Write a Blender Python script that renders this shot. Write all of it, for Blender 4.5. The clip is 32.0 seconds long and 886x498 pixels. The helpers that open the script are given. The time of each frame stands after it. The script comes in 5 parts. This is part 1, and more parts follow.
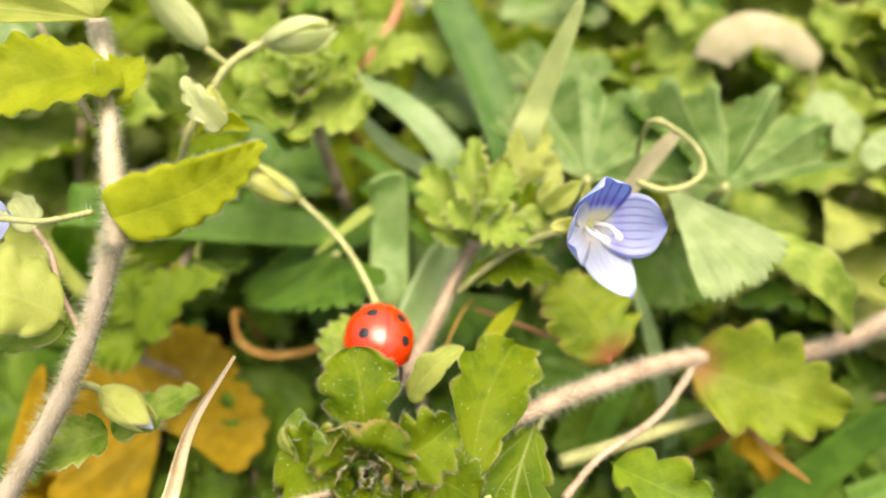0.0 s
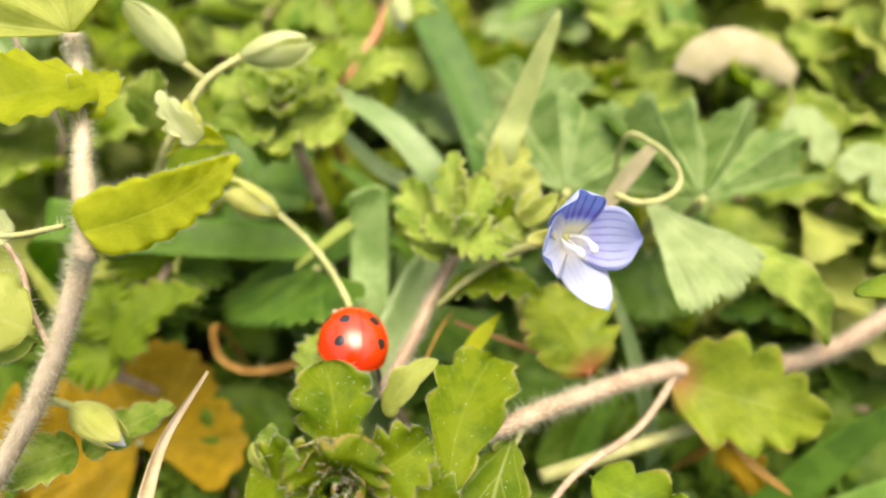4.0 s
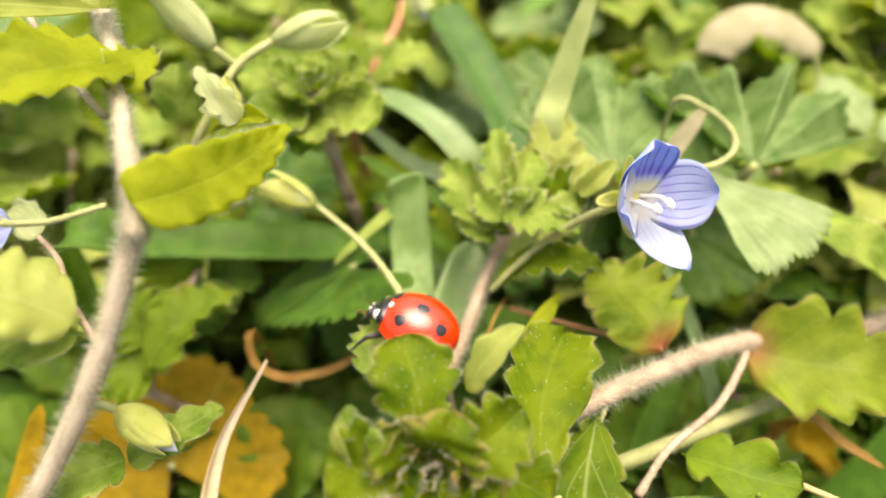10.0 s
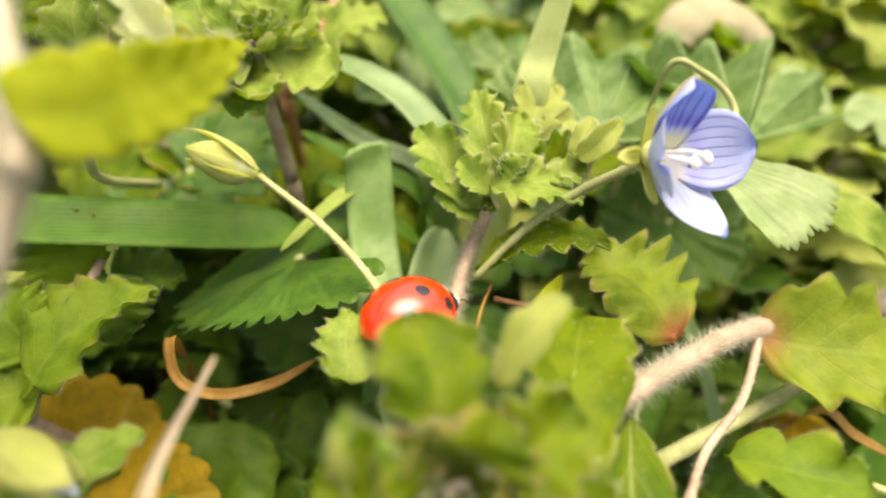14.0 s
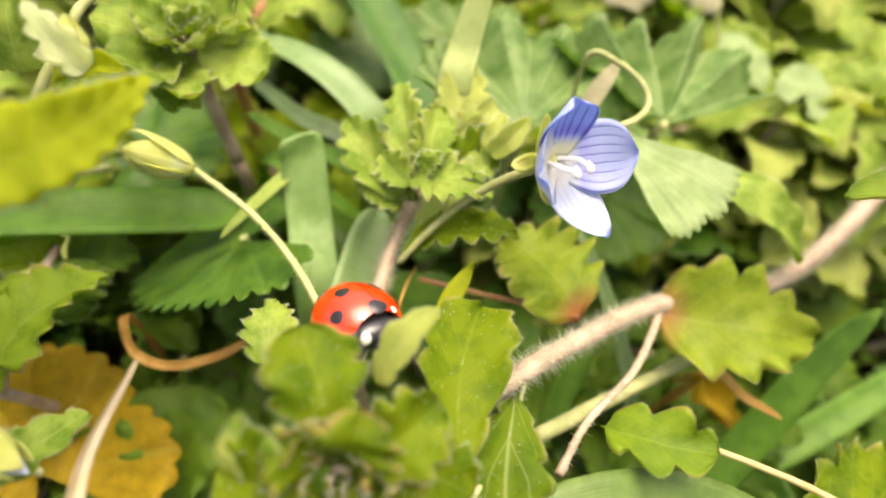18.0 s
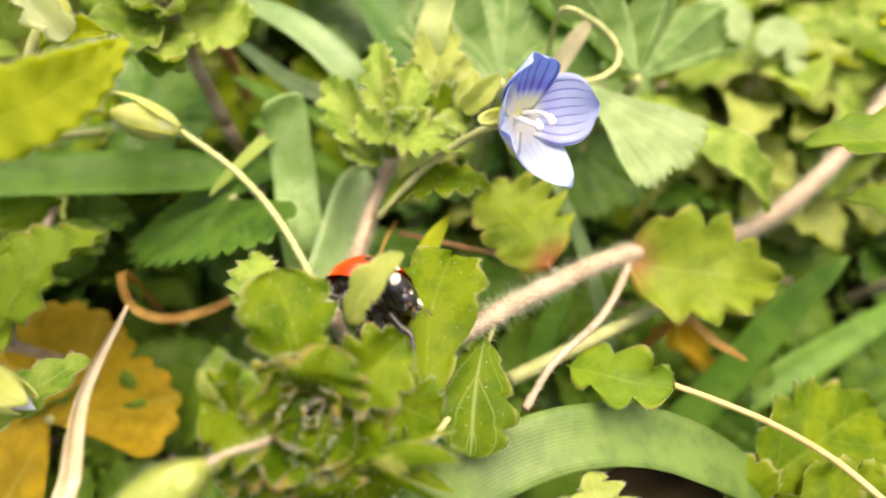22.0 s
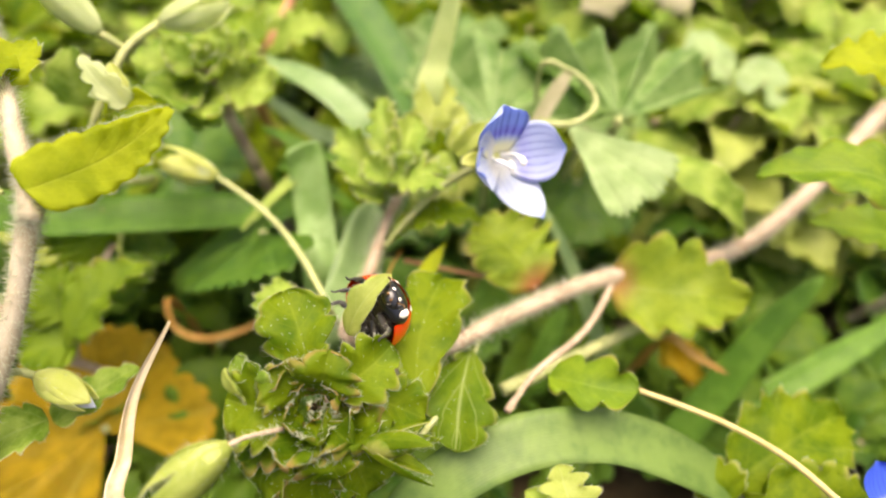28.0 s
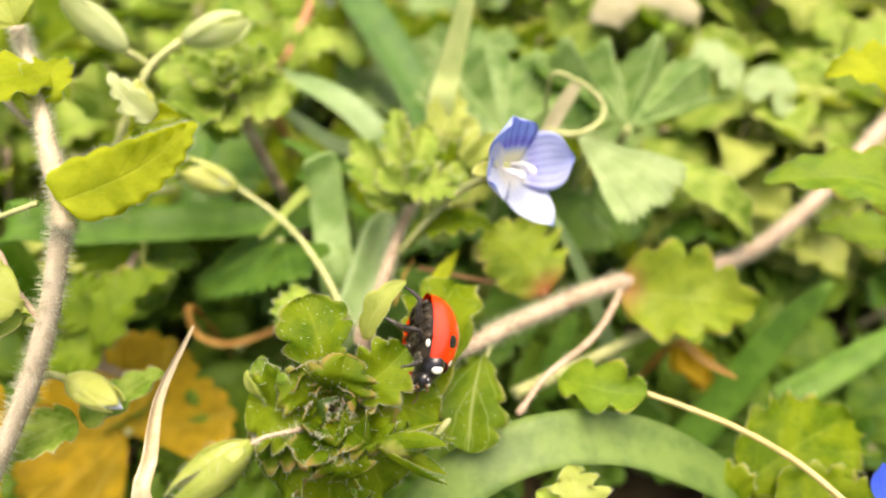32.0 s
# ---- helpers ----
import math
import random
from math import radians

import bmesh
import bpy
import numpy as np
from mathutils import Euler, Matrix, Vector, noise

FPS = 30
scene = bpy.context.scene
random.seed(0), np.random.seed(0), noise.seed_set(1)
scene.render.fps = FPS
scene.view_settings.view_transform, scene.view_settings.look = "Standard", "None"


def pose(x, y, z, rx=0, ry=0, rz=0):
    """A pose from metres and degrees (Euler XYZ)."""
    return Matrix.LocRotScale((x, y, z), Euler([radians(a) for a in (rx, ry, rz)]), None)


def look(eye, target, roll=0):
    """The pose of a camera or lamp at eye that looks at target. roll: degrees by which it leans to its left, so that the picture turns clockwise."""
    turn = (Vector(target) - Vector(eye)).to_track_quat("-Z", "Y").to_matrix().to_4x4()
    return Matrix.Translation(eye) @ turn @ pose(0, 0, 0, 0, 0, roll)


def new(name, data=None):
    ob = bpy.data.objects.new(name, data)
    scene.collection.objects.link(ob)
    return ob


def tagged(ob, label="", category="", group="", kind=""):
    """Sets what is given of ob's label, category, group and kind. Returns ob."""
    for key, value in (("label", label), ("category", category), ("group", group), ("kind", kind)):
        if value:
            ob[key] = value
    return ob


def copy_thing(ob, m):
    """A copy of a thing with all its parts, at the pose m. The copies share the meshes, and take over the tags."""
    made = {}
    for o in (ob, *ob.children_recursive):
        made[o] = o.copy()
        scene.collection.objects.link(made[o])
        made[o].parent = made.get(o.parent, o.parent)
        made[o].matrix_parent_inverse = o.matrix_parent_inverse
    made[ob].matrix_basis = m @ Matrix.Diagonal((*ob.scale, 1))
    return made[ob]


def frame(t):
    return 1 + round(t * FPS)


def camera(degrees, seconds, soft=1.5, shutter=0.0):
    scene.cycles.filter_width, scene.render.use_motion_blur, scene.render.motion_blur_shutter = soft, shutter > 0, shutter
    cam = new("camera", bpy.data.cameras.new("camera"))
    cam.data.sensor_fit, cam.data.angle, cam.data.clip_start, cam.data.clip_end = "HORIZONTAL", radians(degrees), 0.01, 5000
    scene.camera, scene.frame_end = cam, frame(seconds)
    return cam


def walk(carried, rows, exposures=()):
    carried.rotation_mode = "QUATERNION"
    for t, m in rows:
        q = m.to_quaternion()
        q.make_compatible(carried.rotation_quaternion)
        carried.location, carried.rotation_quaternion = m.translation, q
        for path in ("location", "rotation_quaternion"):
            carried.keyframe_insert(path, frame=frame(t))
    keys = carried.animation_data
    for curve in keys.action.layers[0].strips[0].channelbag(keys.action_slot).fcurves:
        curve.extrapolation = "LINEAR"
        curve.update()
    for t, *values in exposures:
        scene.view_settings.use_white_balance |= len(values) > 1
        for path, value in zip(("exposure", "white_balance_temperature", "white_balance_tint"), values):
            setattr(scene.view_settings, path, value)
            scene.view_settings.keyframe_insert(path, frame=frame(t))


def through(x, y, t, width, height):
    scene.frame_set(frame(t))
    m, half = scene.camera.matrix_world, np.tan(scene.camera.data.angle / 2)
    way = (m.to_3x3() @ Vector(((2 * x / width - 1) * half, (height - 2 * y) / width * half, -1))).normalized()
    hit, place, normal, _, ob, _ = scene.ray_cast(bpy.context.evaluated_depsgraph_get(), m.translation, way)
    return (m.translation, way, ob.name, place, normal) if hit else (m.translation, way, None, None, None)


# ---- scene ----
cam = camera(72.0, 32.0, soft=2.0)
ROWS = [
    (0.0, -0.00001, -0.00000, 0.08499, 35.00, 0.00, 0.00),
    (0.5, -0.00056, 0.00039, 0.08474, 35.41, -0.24, -0.04),
    (1.0, 0.00032, 0.00104, 0.08435, 35.73, -0.55, -0.49),
    (1.5, -0.00012, 0.00149, 0.08414, 36.35, -0.58, -0.03),
    (2.0, -0.00082, 0.00171, 0.08378, 36.43, -0.57, 0.35),
    (2.5, -0.00021, 0.00156, 0.08339, 35.87, -0.94, -0.06),
    (3.0, -0.00015, 0.00062, 0.08458, 36.42, -1.10, -0.30),
    (3.5, 0.00123, 0.00004, 0.08471, 36.39, -0.77, -0.81),
    (5.5, 0.00059, -0.00066, 0.08529, 37.90, 0.77, -0.09),
    (6.0, -0.00018, -0.00150, 0.08411, 38.61, 1.33, -0.12),
    (6.5, -0.00032, -0.00217, 0.08403, 39.16, 2.33, 0.16),
    (7.0, -0.00025, -0.00248, 0.08428, 40.60, 2.87, 0.22),
    (7.5, -0.00189, -0.00144, 0.08271, 40.01, 2.33, -0.43),
    (8.0, -0.00182, -0.00201, 0.08243, 40.51, 1.70, -1.88),
    (8.5, -0.00170, -0.00260, 0.08291, 40.63, 1.45, -2.89),
    (9.0, -0.00263, -0.00242, 0.08327, 41.34, 2.40, -2.44),
    (9.5, -0.00338, -0.00248, 0.08198, 40.82, 2.18, -3.05),
    (10.0, -0.00448, -0.00168, 0.07941, 39.58, 1.01, -4.08),
    (10.5, -0.00713, -0.00114, 0.07665, 40.84, -0.08, -4.67),
    (11.0, -0.00710, -0.00134, 0.07528, 41.45, -1.40, -6.25),
    (11.5, -0.00728, -0.00143, 0.07354, 43.05, -1.72, -7.66),
    (12.0, -0.00846, -0.00121, 0.07147, 43.76, -2.25, -8.80),
    (12.5, -0.00872, -0.00085, 0.06955, 44.03, -3.25, -10.45),
    (13.0, -0.00975, -0.00058, 0.06861, 44.72, -4.09, -11.07),
    (13.5, -0.00971, 0.00058, 0.06658, 44.04, -4.88, -10.27),
    (14.0, -0.00972, 0.00210, 0.06967, 42.35, -5.16, -10.41),
    (14.5, -0.00835, 0.00391, 0.07112, 37.93, -5.36, -10.18),
    (15.0, -0.00674, 0.00360, 0.07495, 34.71, -5.55, -10.59),
    (15.5, -0.00605, 0.00288, 0.07619, 34.63, -5.46, -10.80),
    (17.5, -0.00464, 0.00233, 0.07607, 35.41, -5.01, -10.31),
    (18.0, -0.00407, 0.00208, 0.07645, 35.62, -5.10, -10.70),
    (18.5, -0.00410, 0.00195, 0.07655, 35.65, -5.01, -10.68),
    (19.0, -0.00362, 0.00169, 0.07654, 35.21, -5.00, -10.90),
    (19.5, -0.00386, 0.00169, 0.07686, 35.20, -4.80, -10.73),
    (20.0, -0.00424, 0.00166, 0.07661, 34.89, -4.68, -10.74),
    (20.5, -0.00364, 0.00196, 0.07676, 34.24, -4.60, -10.63),
    (21.0, -0.00382, 0.00129, 0.07786, 34.17, -4.48, -10.65),
    (21.5, -0.00381, 0.00041, 0.07838, 33.79, -3.58, -10.21),
    (22.0, -0.00212, -0.00068, 0.07810, 32.48, -4.03, -11.10),
    (22.5, -0.00193, -0.00007, 0.07641, 32.24, -3.86, -10.97),
    (23.0, -0.00160, 0.00033, 0.07605, 32.18, -3.95, -11.06),
    (23.5, -0.00118, -0.00228, 0.08185, 33.30, -2.88, -10.89),
    (24.0, -0.00095, -0.00388, 0.08377, 33.51, -2.12, -10.49),
    (24.5, -0.00123, -0.00425, 0.08345, 34.10, -2.28, -10.01),
    (25.0, -0.00023, -0.00450, 0.08296, 34.29, -2.29, -10.22),
    (25.5, 0.00041, -0.00472, 0.08353, 34.35, -1.51, -9.90),
    (27.5, 0.00077, -0.00579, 0.08348, 35.30, -0.49, -9.85),
    (28.0, 0.00077, -0.00583, 0.08400, 35.47, -0.39, -9.69),
    (28.5, 0.00032, -0.00577, 0.08368, 35.52, -0.37, -9.53),
    (29.0, 0.00071, -0.00585, 0.08394, 35.40, -0.46, -9.62),
    (29.5, 0.00063, -0.00568, 0.08374, 35.29, -0.63, -9.63),
    (30.0, 0.00115, -0.00596, 0.08377, 35.42, -0.19, -9.50),
    (30.5, 0.00080, -0.00580, 0.08392, 35.38, -0.19, -9.46),
    (31.0, 0.00080, -0.00630, 0.08527, 36.07, 0.22, -9.39),
    (31.5, 0.00118, -0.00663, 0.08569, 36.18, 0.75, -9.15),
    (32.0, 0.00065, -0.00683, 0.08529, 36.21, 0.72, -9.16),
]
walk(cam, [(t, pose(x, y, z, rx, ry, rz)) for t, x, y, z, rx, ry, rz in ROWS],
     exposures=[(0.0, 1.22, 7350, 13), (13.0, 1.26, 7350, 13), (32.0, 1.36, 7350, 13)])
cam.data.dof.use_dof = True
cam.data.dof.focus_distance = 0.0430
cam.data.dof.aperture_fstop = 17.0

# ---- light: a bright, thinly overcast sky ----
world = bpy.data.worlds.new("sky")
scene.world = world
world.use_nodes = True
wn, wl = world.node_tree.nodes, world.node_tree.links
wn.clear()
sky = wn.new("ShaderNodeTexSky")
sky.sky_type, sky.sun_disc = "NISHITA", False
sky.sun_elevation, sky.sun_rotation = radians(78), radians(37)
sky.air_density, sky.dust_density, sky.ozone_density = 0.7, 8.0, 0.3
wbg = wn.new("ShaderNodeBackground")
wbg.inputs["Strength"].default_value = 0.15
wout = wn.new("ShaderNodeOutputWorld")
wl.new(sky.outputs["Color"], wbg.inputs["Color"])
wl.new(wbg.outputs["Background"], wout.inputs["Surface"])
sun_data = bpy.data.lights.new("sun", "SUN")
sun_data.energy, sun_data.angle, sun_data.color = 1.4, radians(60), (1.0, 0.93, 0.82)
sun = new("sun", sun_data)
sun.matrix_world = look((0.07, 0.10, 0.6), (0, 0, 0))

# ---- materials ----
def material(name):
    m = bpy.data.materials.new(name)
    m.use_nodes = True
    m.node_tree.nodes.clear()
    return m, m.node_tree.nodes, m.node_tree.links


def node(ns, kind, **inputs):
    n = ns.new(kind)
    for k, v in inputs.items():
        n.inputs[k.replace("_", " ")].default_value = v
    return n


def calc(ns, ls, op, a, b=None, c=None):
    n = ns.new("ShaderNodeMath")
    n.operation = op
    for i, v in enumerate((a, b, c)):
        if v is None:
            continue
        if isinstance(v, (int, float)):
            n.inputs[i].default_value = v
        else:
            ls.new(v, n.inputs[i])
    return n.outputs[0]


def smooth(ns, ls, v, lo, hi, a=0.0, b=1.0):
    n = ns.new("ShaderNodeMapRange")
    n.interpolation_type = "SMOOTHSTEP"
    ls.new(v, n.inputs[0])
    for i, x in enumerate((lo, hi, a, b)):
        n.inputs[i + 1].default_value = x
    return n.outputs[0]


def blend(ns, ls, f, a, b):
    n = ns.new("ShaderNodeMix")
    n.data_type = "RGBA"
    for i, v in ((0, f), (6, a), (7, b)):
        if isinstance(v, (int, float)):
            n.inputs[i].default_value = v
        elif isinstance(v, tuple):
            n.inputs[i].default_value = (*v, 1)
        else:
            ls.new(v, n.inputs[i])
    return n.outputs[2]


def noise_of(ns, ls, scale, detail=3.0):
    tc = ns.new("ShaderNodeTexCoord")
    n = node(ns, "ShaderNodeTexNoise", Scale=scale, Detail=detail)
    ls.new(tc.outputs["Object"], n.inputs["Vector"])
    return n.outputs[0]


def plant_skin(name, dark, light, vein, pattern="pinnate", count=6.0, edge=None, rough=0.5, through=0.35, vein_mix=0.5, wax=0.09, spots=None, base=None, rim_from=0.84):
    """Leaf tissue: two greens in a fine and a coarse mottle, veins from the leaf's own coordinates, light passing through."""
    m, ns, ls = material(name)
    uv = ns.new("ShaderNodeUVMap")
    sep = ns.new("ShaderNodeSeparateXYZ")
    ls.new(uv.outputs[0], sep.inputs[0])
    u = sep.outputs[0]
    side = calc(ns, ls, "ABSOLUTE", calc(ns, ls, "MULTIPLY_ADD", sep.outputs[1], 2.0, -1.0))
    coarse, fine = noise_of(ns, ls, 420.0), noise_of(ns, ls, 1700.0, 4.0)
    info = ns.new("ShaderNodeObjectInfo")
    if pattern == "pinnate":
        mid = smooth(ns, ls, side, 0.015, 0.07, 1.0, 0.0)
        s = calc(ns, ls, "SUBTRACT", calc(ns, ls, "MULTIPLY", u, count), calc(ns, ls, "MULTIPLY", side, 1.7))
        tri = calc(ns, ls, "ABSOLUTE", calc(ns, ls, "MULTIPLY_ADD", calc(ns, ls, "FRACT", s), 2.0, -1.0))
        veins = calc(ns, ls, "MAXIMUM", mid, calc(ns, ls, "MULTIPLY", smooth(ns, ls, tri, 0.86, 0.99), 0.7))
    elif pattern == "fan":
        tri = calc(ns, ls, "ABSOLUTE", calc(ns, ls, "MULTIPLY_ADD", calc(ns, ls, "FRACT", calc(ns, ls, "MULTIPLY", sep.outputs[1], count)), 2.0, -1.0))
        veins = calc(ns, ls, "MULTIPLY", smooth(ns, ls, tri, 0.0, 0.10, 1.0, 0.0), 0.9)
        side = u
    else:
        tri = calc(ns, ls, "ABSOLUTE", calc(ns, ls, "MULTIPLY_ADD", calc(ns, ls, "FRACT", calc(ns, ls, "MULTIPLY", sep.outputs[1], count)), 2.0, -1.0))
        veins = calc(ns, ls, "MULTIPLY", smooth(ns, ls, tri, 0.55, 1.0), 0.6)
    tc = ns.new("ShaderNodeTexCoord")
    cells = node(ns, "ShaderNodeTexVoronoi", Scale=1900.0 if pattern == "pinnate" else 1300.0)
    cells.feature = "DISTANCE_TO_EDGE"
    ls.new(tc.outputs["Object"], cells.inputs["Vector"])
    quilt = smooth(ns, ls, cells.outputs["Distance"], 0.0, 0.28) if pattern != "parallel" else fine
    tone = calc(ns, ls, "ADD", smooth(ns, ls, coarse, 0.34, 0.64, 0.0, 0.68), calc(ns, ls, "MULTIPLY", fine, 0.45))
    tone = calc(ns, ls, "MULTIPLY_ADD", quilt, -0.10, calc(ns, ls, "ADD", tone, 0.10))
    chance = calc(ns, ls, "FRACT", calc(ns, ls, "ADD", info.outputs["Random"], ns.new("ShaderNodeNewGeometry").outputs["Random Per Island"]))
    tone = calc(ns, ls, "ADD", tone, calc(ns, ls, "MULTIPLY_ADD", chance, 0.4, -0.2))
    tone.node.use_clamp = True
    col = blend(ns, ls, tone, dark, light)
    col = blend(ns, ls, calc(ns, ls, "MULTIPLY", veins, vein_mix), col, vein)
    if edge:
        rim = calc(ns, ls, "MULTIPLY", smooth(ns, ls, side, rim_from, 1.0), smooth(ns, ls, coarse, 0.35, 0.7))
        col = blend(ns, ls, rim, col, edge)
    if base:
        col = blend(ns, ls, calc(ns, ls, "MULTIPLY", smooth(ns, ls, calc(ns, ls, "ADD", calc(ns, ls, "MULTIPLY_ADD", coarse, 0.12, u), calc(ns, ls, "MULTIPLY", side, 0.16)), 0.12, 0.36, 1.0, 0.0), 0.9), col, base)
    if spots:
        col = blend(ns, ls, smooth(ns, ls, fine, 0.62, 0.72), col, spots)
    bump = node(ns, "ShaderNodeBump", Strength=0.4, Distance=0.00015)
    ls.new(calc(ns, ls, "SUBTRACT", calc(ns, ls, "MULTIPLY_ADD", quilt, 0.28, fine), calc(ns, ls, "MULTIPLY", veins, 0.9)), bump.inputs["Height"])
    p = node(ns, "ShaderNodeBsdfPrincipled", Roughness=rough, Coat_Weight=wax * 0.3, Coat_Roughness=0.4)
    p.inputs["Specular IOR Level"].default_value = wax
    ls.new(col, p.inputs["Base Color"])
    ls.new(bump.outputs[0], p.inputs["Normal"])
    ls.new(smooth(ns, ls, fine, 0.2, 0.8, rough - 0.12, rough + 0.12), p.inputs["Roughness"])
    t = ns.new("ShaderNodeBsdfTranslucent")
    glow = ns.new("ShaderNodeHueSaturation")
    glow.inputs["Hue"].default_value, glow.inputs["Saturation"].default_value, glow.inputs["Value"].default_value = 0.485, 1.1, 1.7
    ls.new(col, glow.inputs["Color"])
    ls.new(glow.outputs[0], t.inputs["Color"])
    mix = node(ns, "ShaderNodeMixShader", Fac=through)
    ls.new(p.outputs[0], mix.inputs[1])
    ls.new(t.outputs[0], mix.inputs[2])
    out = ns.new("ShaderNodeOutputMaterial")
    ls.new(mix.outputs[0], out.inputs[0])
    return m


def plain_skin(name, a, b, rough=0.5, scale=900.0, spec=0.4, coat=0.0, metal=0.0, bump_mm=0.05, through=0.0):
    m, ns, ls = material(name)
    n1, n2 = noise_of(ns, ls, scale), noise_of(ns, ls, scale * 6)
    f = calc(ns, ls, "ADD", smooth(ns, ls, n1, 0.35, 0.65, 0.0, 0.65), calc(ns, ls, "MULTIPLY", n2, 0.35))
    col = blend(ns, ls, f, a, b)
    p = node(ns, "ShaderNodeBsdfPrincipled", Roughness=rough, Metallic=metal, Coat_Weight=coat, Coat_Roughness=0.06)
    p.inputs["Specular IOR Level"].default_value = spec
    ls.new(col, p.inputs["Base Color"])
    bump = node(ns, "ShaderNodeBump", Strength=0.5, Distance=bump_mm * 0.001)
    ls.new(n2, bump.inputs["Height"])
    ls.new(bump.outputs[0], p.inputs["Normal"])
    out = ns.new("ShaderNodeOutputMaterial")
    if through:
        t = ns.new("ShaderNodeBsdfTranslucent")
        ls.new(col, t.inputs["Color"])
        mix = node(ns, "ShaderNodeMixShader", Fac=through)
        ls.new(p.outputs[0], mix.inputs[1])
        ls.new(t.outputs[0], mix.inputs[2])
        ls.new(mix.outputs[0], out.inputs[0])
    else:
        ls.new(p.outputs[0], out.inputs[0])
    return m


def petal_skin(name, throat, body, rim, line, lines=9.0, ring=None):
    """Petal: pale throat, lilac-blue blade, darker veins fanning out, deeper blue rim."""
    m, ns, ls = material(name)
    uv = ns.new("ShaderNodeUVMap")
    sep = ns.new("ShaderNodeSeparateXYZ")
    ls.new(uv.outputs[0], sep.inputs[0])
    u, v = sep.outputs[0], sep.outputs[1]
    wob = noise_of(ns, ls, 700.0)
    vv = calc(ns, ls, "MULTIPLY_ADD", wob, 0.05, v)
    tri = calc(ns, ls, "ABSOLUTE", calc(ns, ls, "MULTIPLY_ADD", calc(ns, ls, "FRACT", calc(ns, ls, "MULTIPLY", vv, lines)), 2.0, -1.0))
    veins = calc(ns, ls, "MULTIPLY", smooth(ns, ls, tri, 0.72, 0.98), calc(ns, ls, "MULTIPLY", smooth(ns, ls, u, 0.16, 0.32), smooth(ns, ls, u, 0.7, 0.95, 1.0, 0.0)))
    side = calc(ns, ls, "ABSOLUTE", calc(ns, ls, "MULTIPLY_ADD", v, 2.0, -1.0))
    col = blend(ns, ls, smooth(ns, ls, u, 0.10, 0.36), throat, body)
    if ring:
        band = calc(ns, ls, "MULTIPLY", smooth(ns, ls, u, 0.24, 0.34), smooth(ns, ls, u, 0.36, 0.56, 1.0, 0.0))
        col = blend(ns, ls, calc(ns, ls, "MULTIPLY", band, calc(ns, ls, "MULTIPLY_ADD", tri, 0.5, 0.3)), col, ring)
    col = blend(ns, ls, smooth(ns, ls, calc(ns, ls, "MAXIMUM", u, calc(ns, ls, "MULTIPLY", side, 0.97)), 0.92, 1.0), col, rim)
    col = blend(ns, ls, calc(ns, ls, "MULTIPLY", veins, 0.75), col, line)
    p = node(ns, "ShaderNodeBsdfPrincipled", Roughness=0.55)
    p.inputs["Specular IOR Level"].default_value = 0.25
    ls.new(col, p.inputs["Base Color"])
    bump = node(ns, "ShaderNodeBump", Strength=0.35, Distance=0.0001)
    ls.new(calc(ns, ls, "SUBTRACT", noise_of(ns, ls, 2500.0), veins), bump.inputs["Height"])
    ls.new(bump.outputs[0], p.inputs["Normal"])
    t = ns.new("ShaderNodeBsdfTranslucent")
    ls.new(col, t.inputs["Color"])
    mix = node(ns, "ShaderNodeMixShader", Fac=0.4)
    ls.new(p.outputs[0], mix.inputs[1])
    ls.new(t.outputs[0], mix.inputs[2])
    out = ns.new("ShaderNodeOutputMaterial")
    ls.new(mix.outputs[0], out.inputs[0])
    return m


LEAF = plant_skin("speedwell_leaf", (0.105, 0.20, 0.010), (0.21, 0.315, 0.018), (0.28, 0.38, 0.07), edge=(0.30, 0.27, 0.06), count=6, vein_mix=0.3, wax=0.18, through=0.45)
LEAF_YOUNG = plant_skin("young_speedwell_leaf", (0.115, 0.220, 0.016), (0.330, 0.43, 0.085), (0.44, 0.51, 0.18), edge=(0.44, 0.44, 0.20), count=6, vein_mix=0.2, wax=0.16, through=0.48)
LEAF_MID = plant_skin("mid_green_speedwell_leaf", (0.045, 0.115, 0.002), (0.175, 0.250, 0.009), (0.31, 0.38, 0.06), edge=(0.38, 0.37, 0.12), count=6, vein_mix=0.2, wax=0.09, through=0.47)
LEAF_REDBASE = plant_skin("red_based_speedwell_leaf", (0.125, 0.210, 0.010), (0.25, 0.33, 0.026), (0.35, 0.41, 0.09), edge=(0.36, 0.32, 0.08), count=6, vein_mix=0.22, wax=0.2, through=0.45, base=(0.34, 0.13, 0.05))
LEAF_LIME = plant_skin("lime_speedwell_leaf", (0.235, 0.305, 0.012), (0.375, 0.435, 0.028), (0.45, 0.49, 0.10), count=6, through=0.58, vein_mix=0.12, wax=0.08)
LEAF_PALE = plant_skin("pale_leaf", (0.26, 0.33, 0.06), (0.38, 0.44, 0.12), (0.44, 0.50, 0.20), count=6, vein_mix=0.3, wax=0.18, through=0.45)
# darker copy of the leaf green: shade under the foliage put into the colour
LEAF_SHADED = plant_skin("shaded_speedwell_leaf", (0.046, 0.112, 0.008), (0.105, 0.188, 0.014), (0.11, 0.18, 0.03), count=6, vein_mix=0.3, wax=0.18, through=0.35)
LEAF_ROSETTE = plant_skin("rosette_leaf", (0.034, 0.090, 0.002), (0.130, 0.195, 0.005), (0.25, 0.32, 0.03), edge=(0.40, 0.28, 0.10), count=4, vein_mix=0.2, through=0.46, wax=0.10, rim_from=0.66)
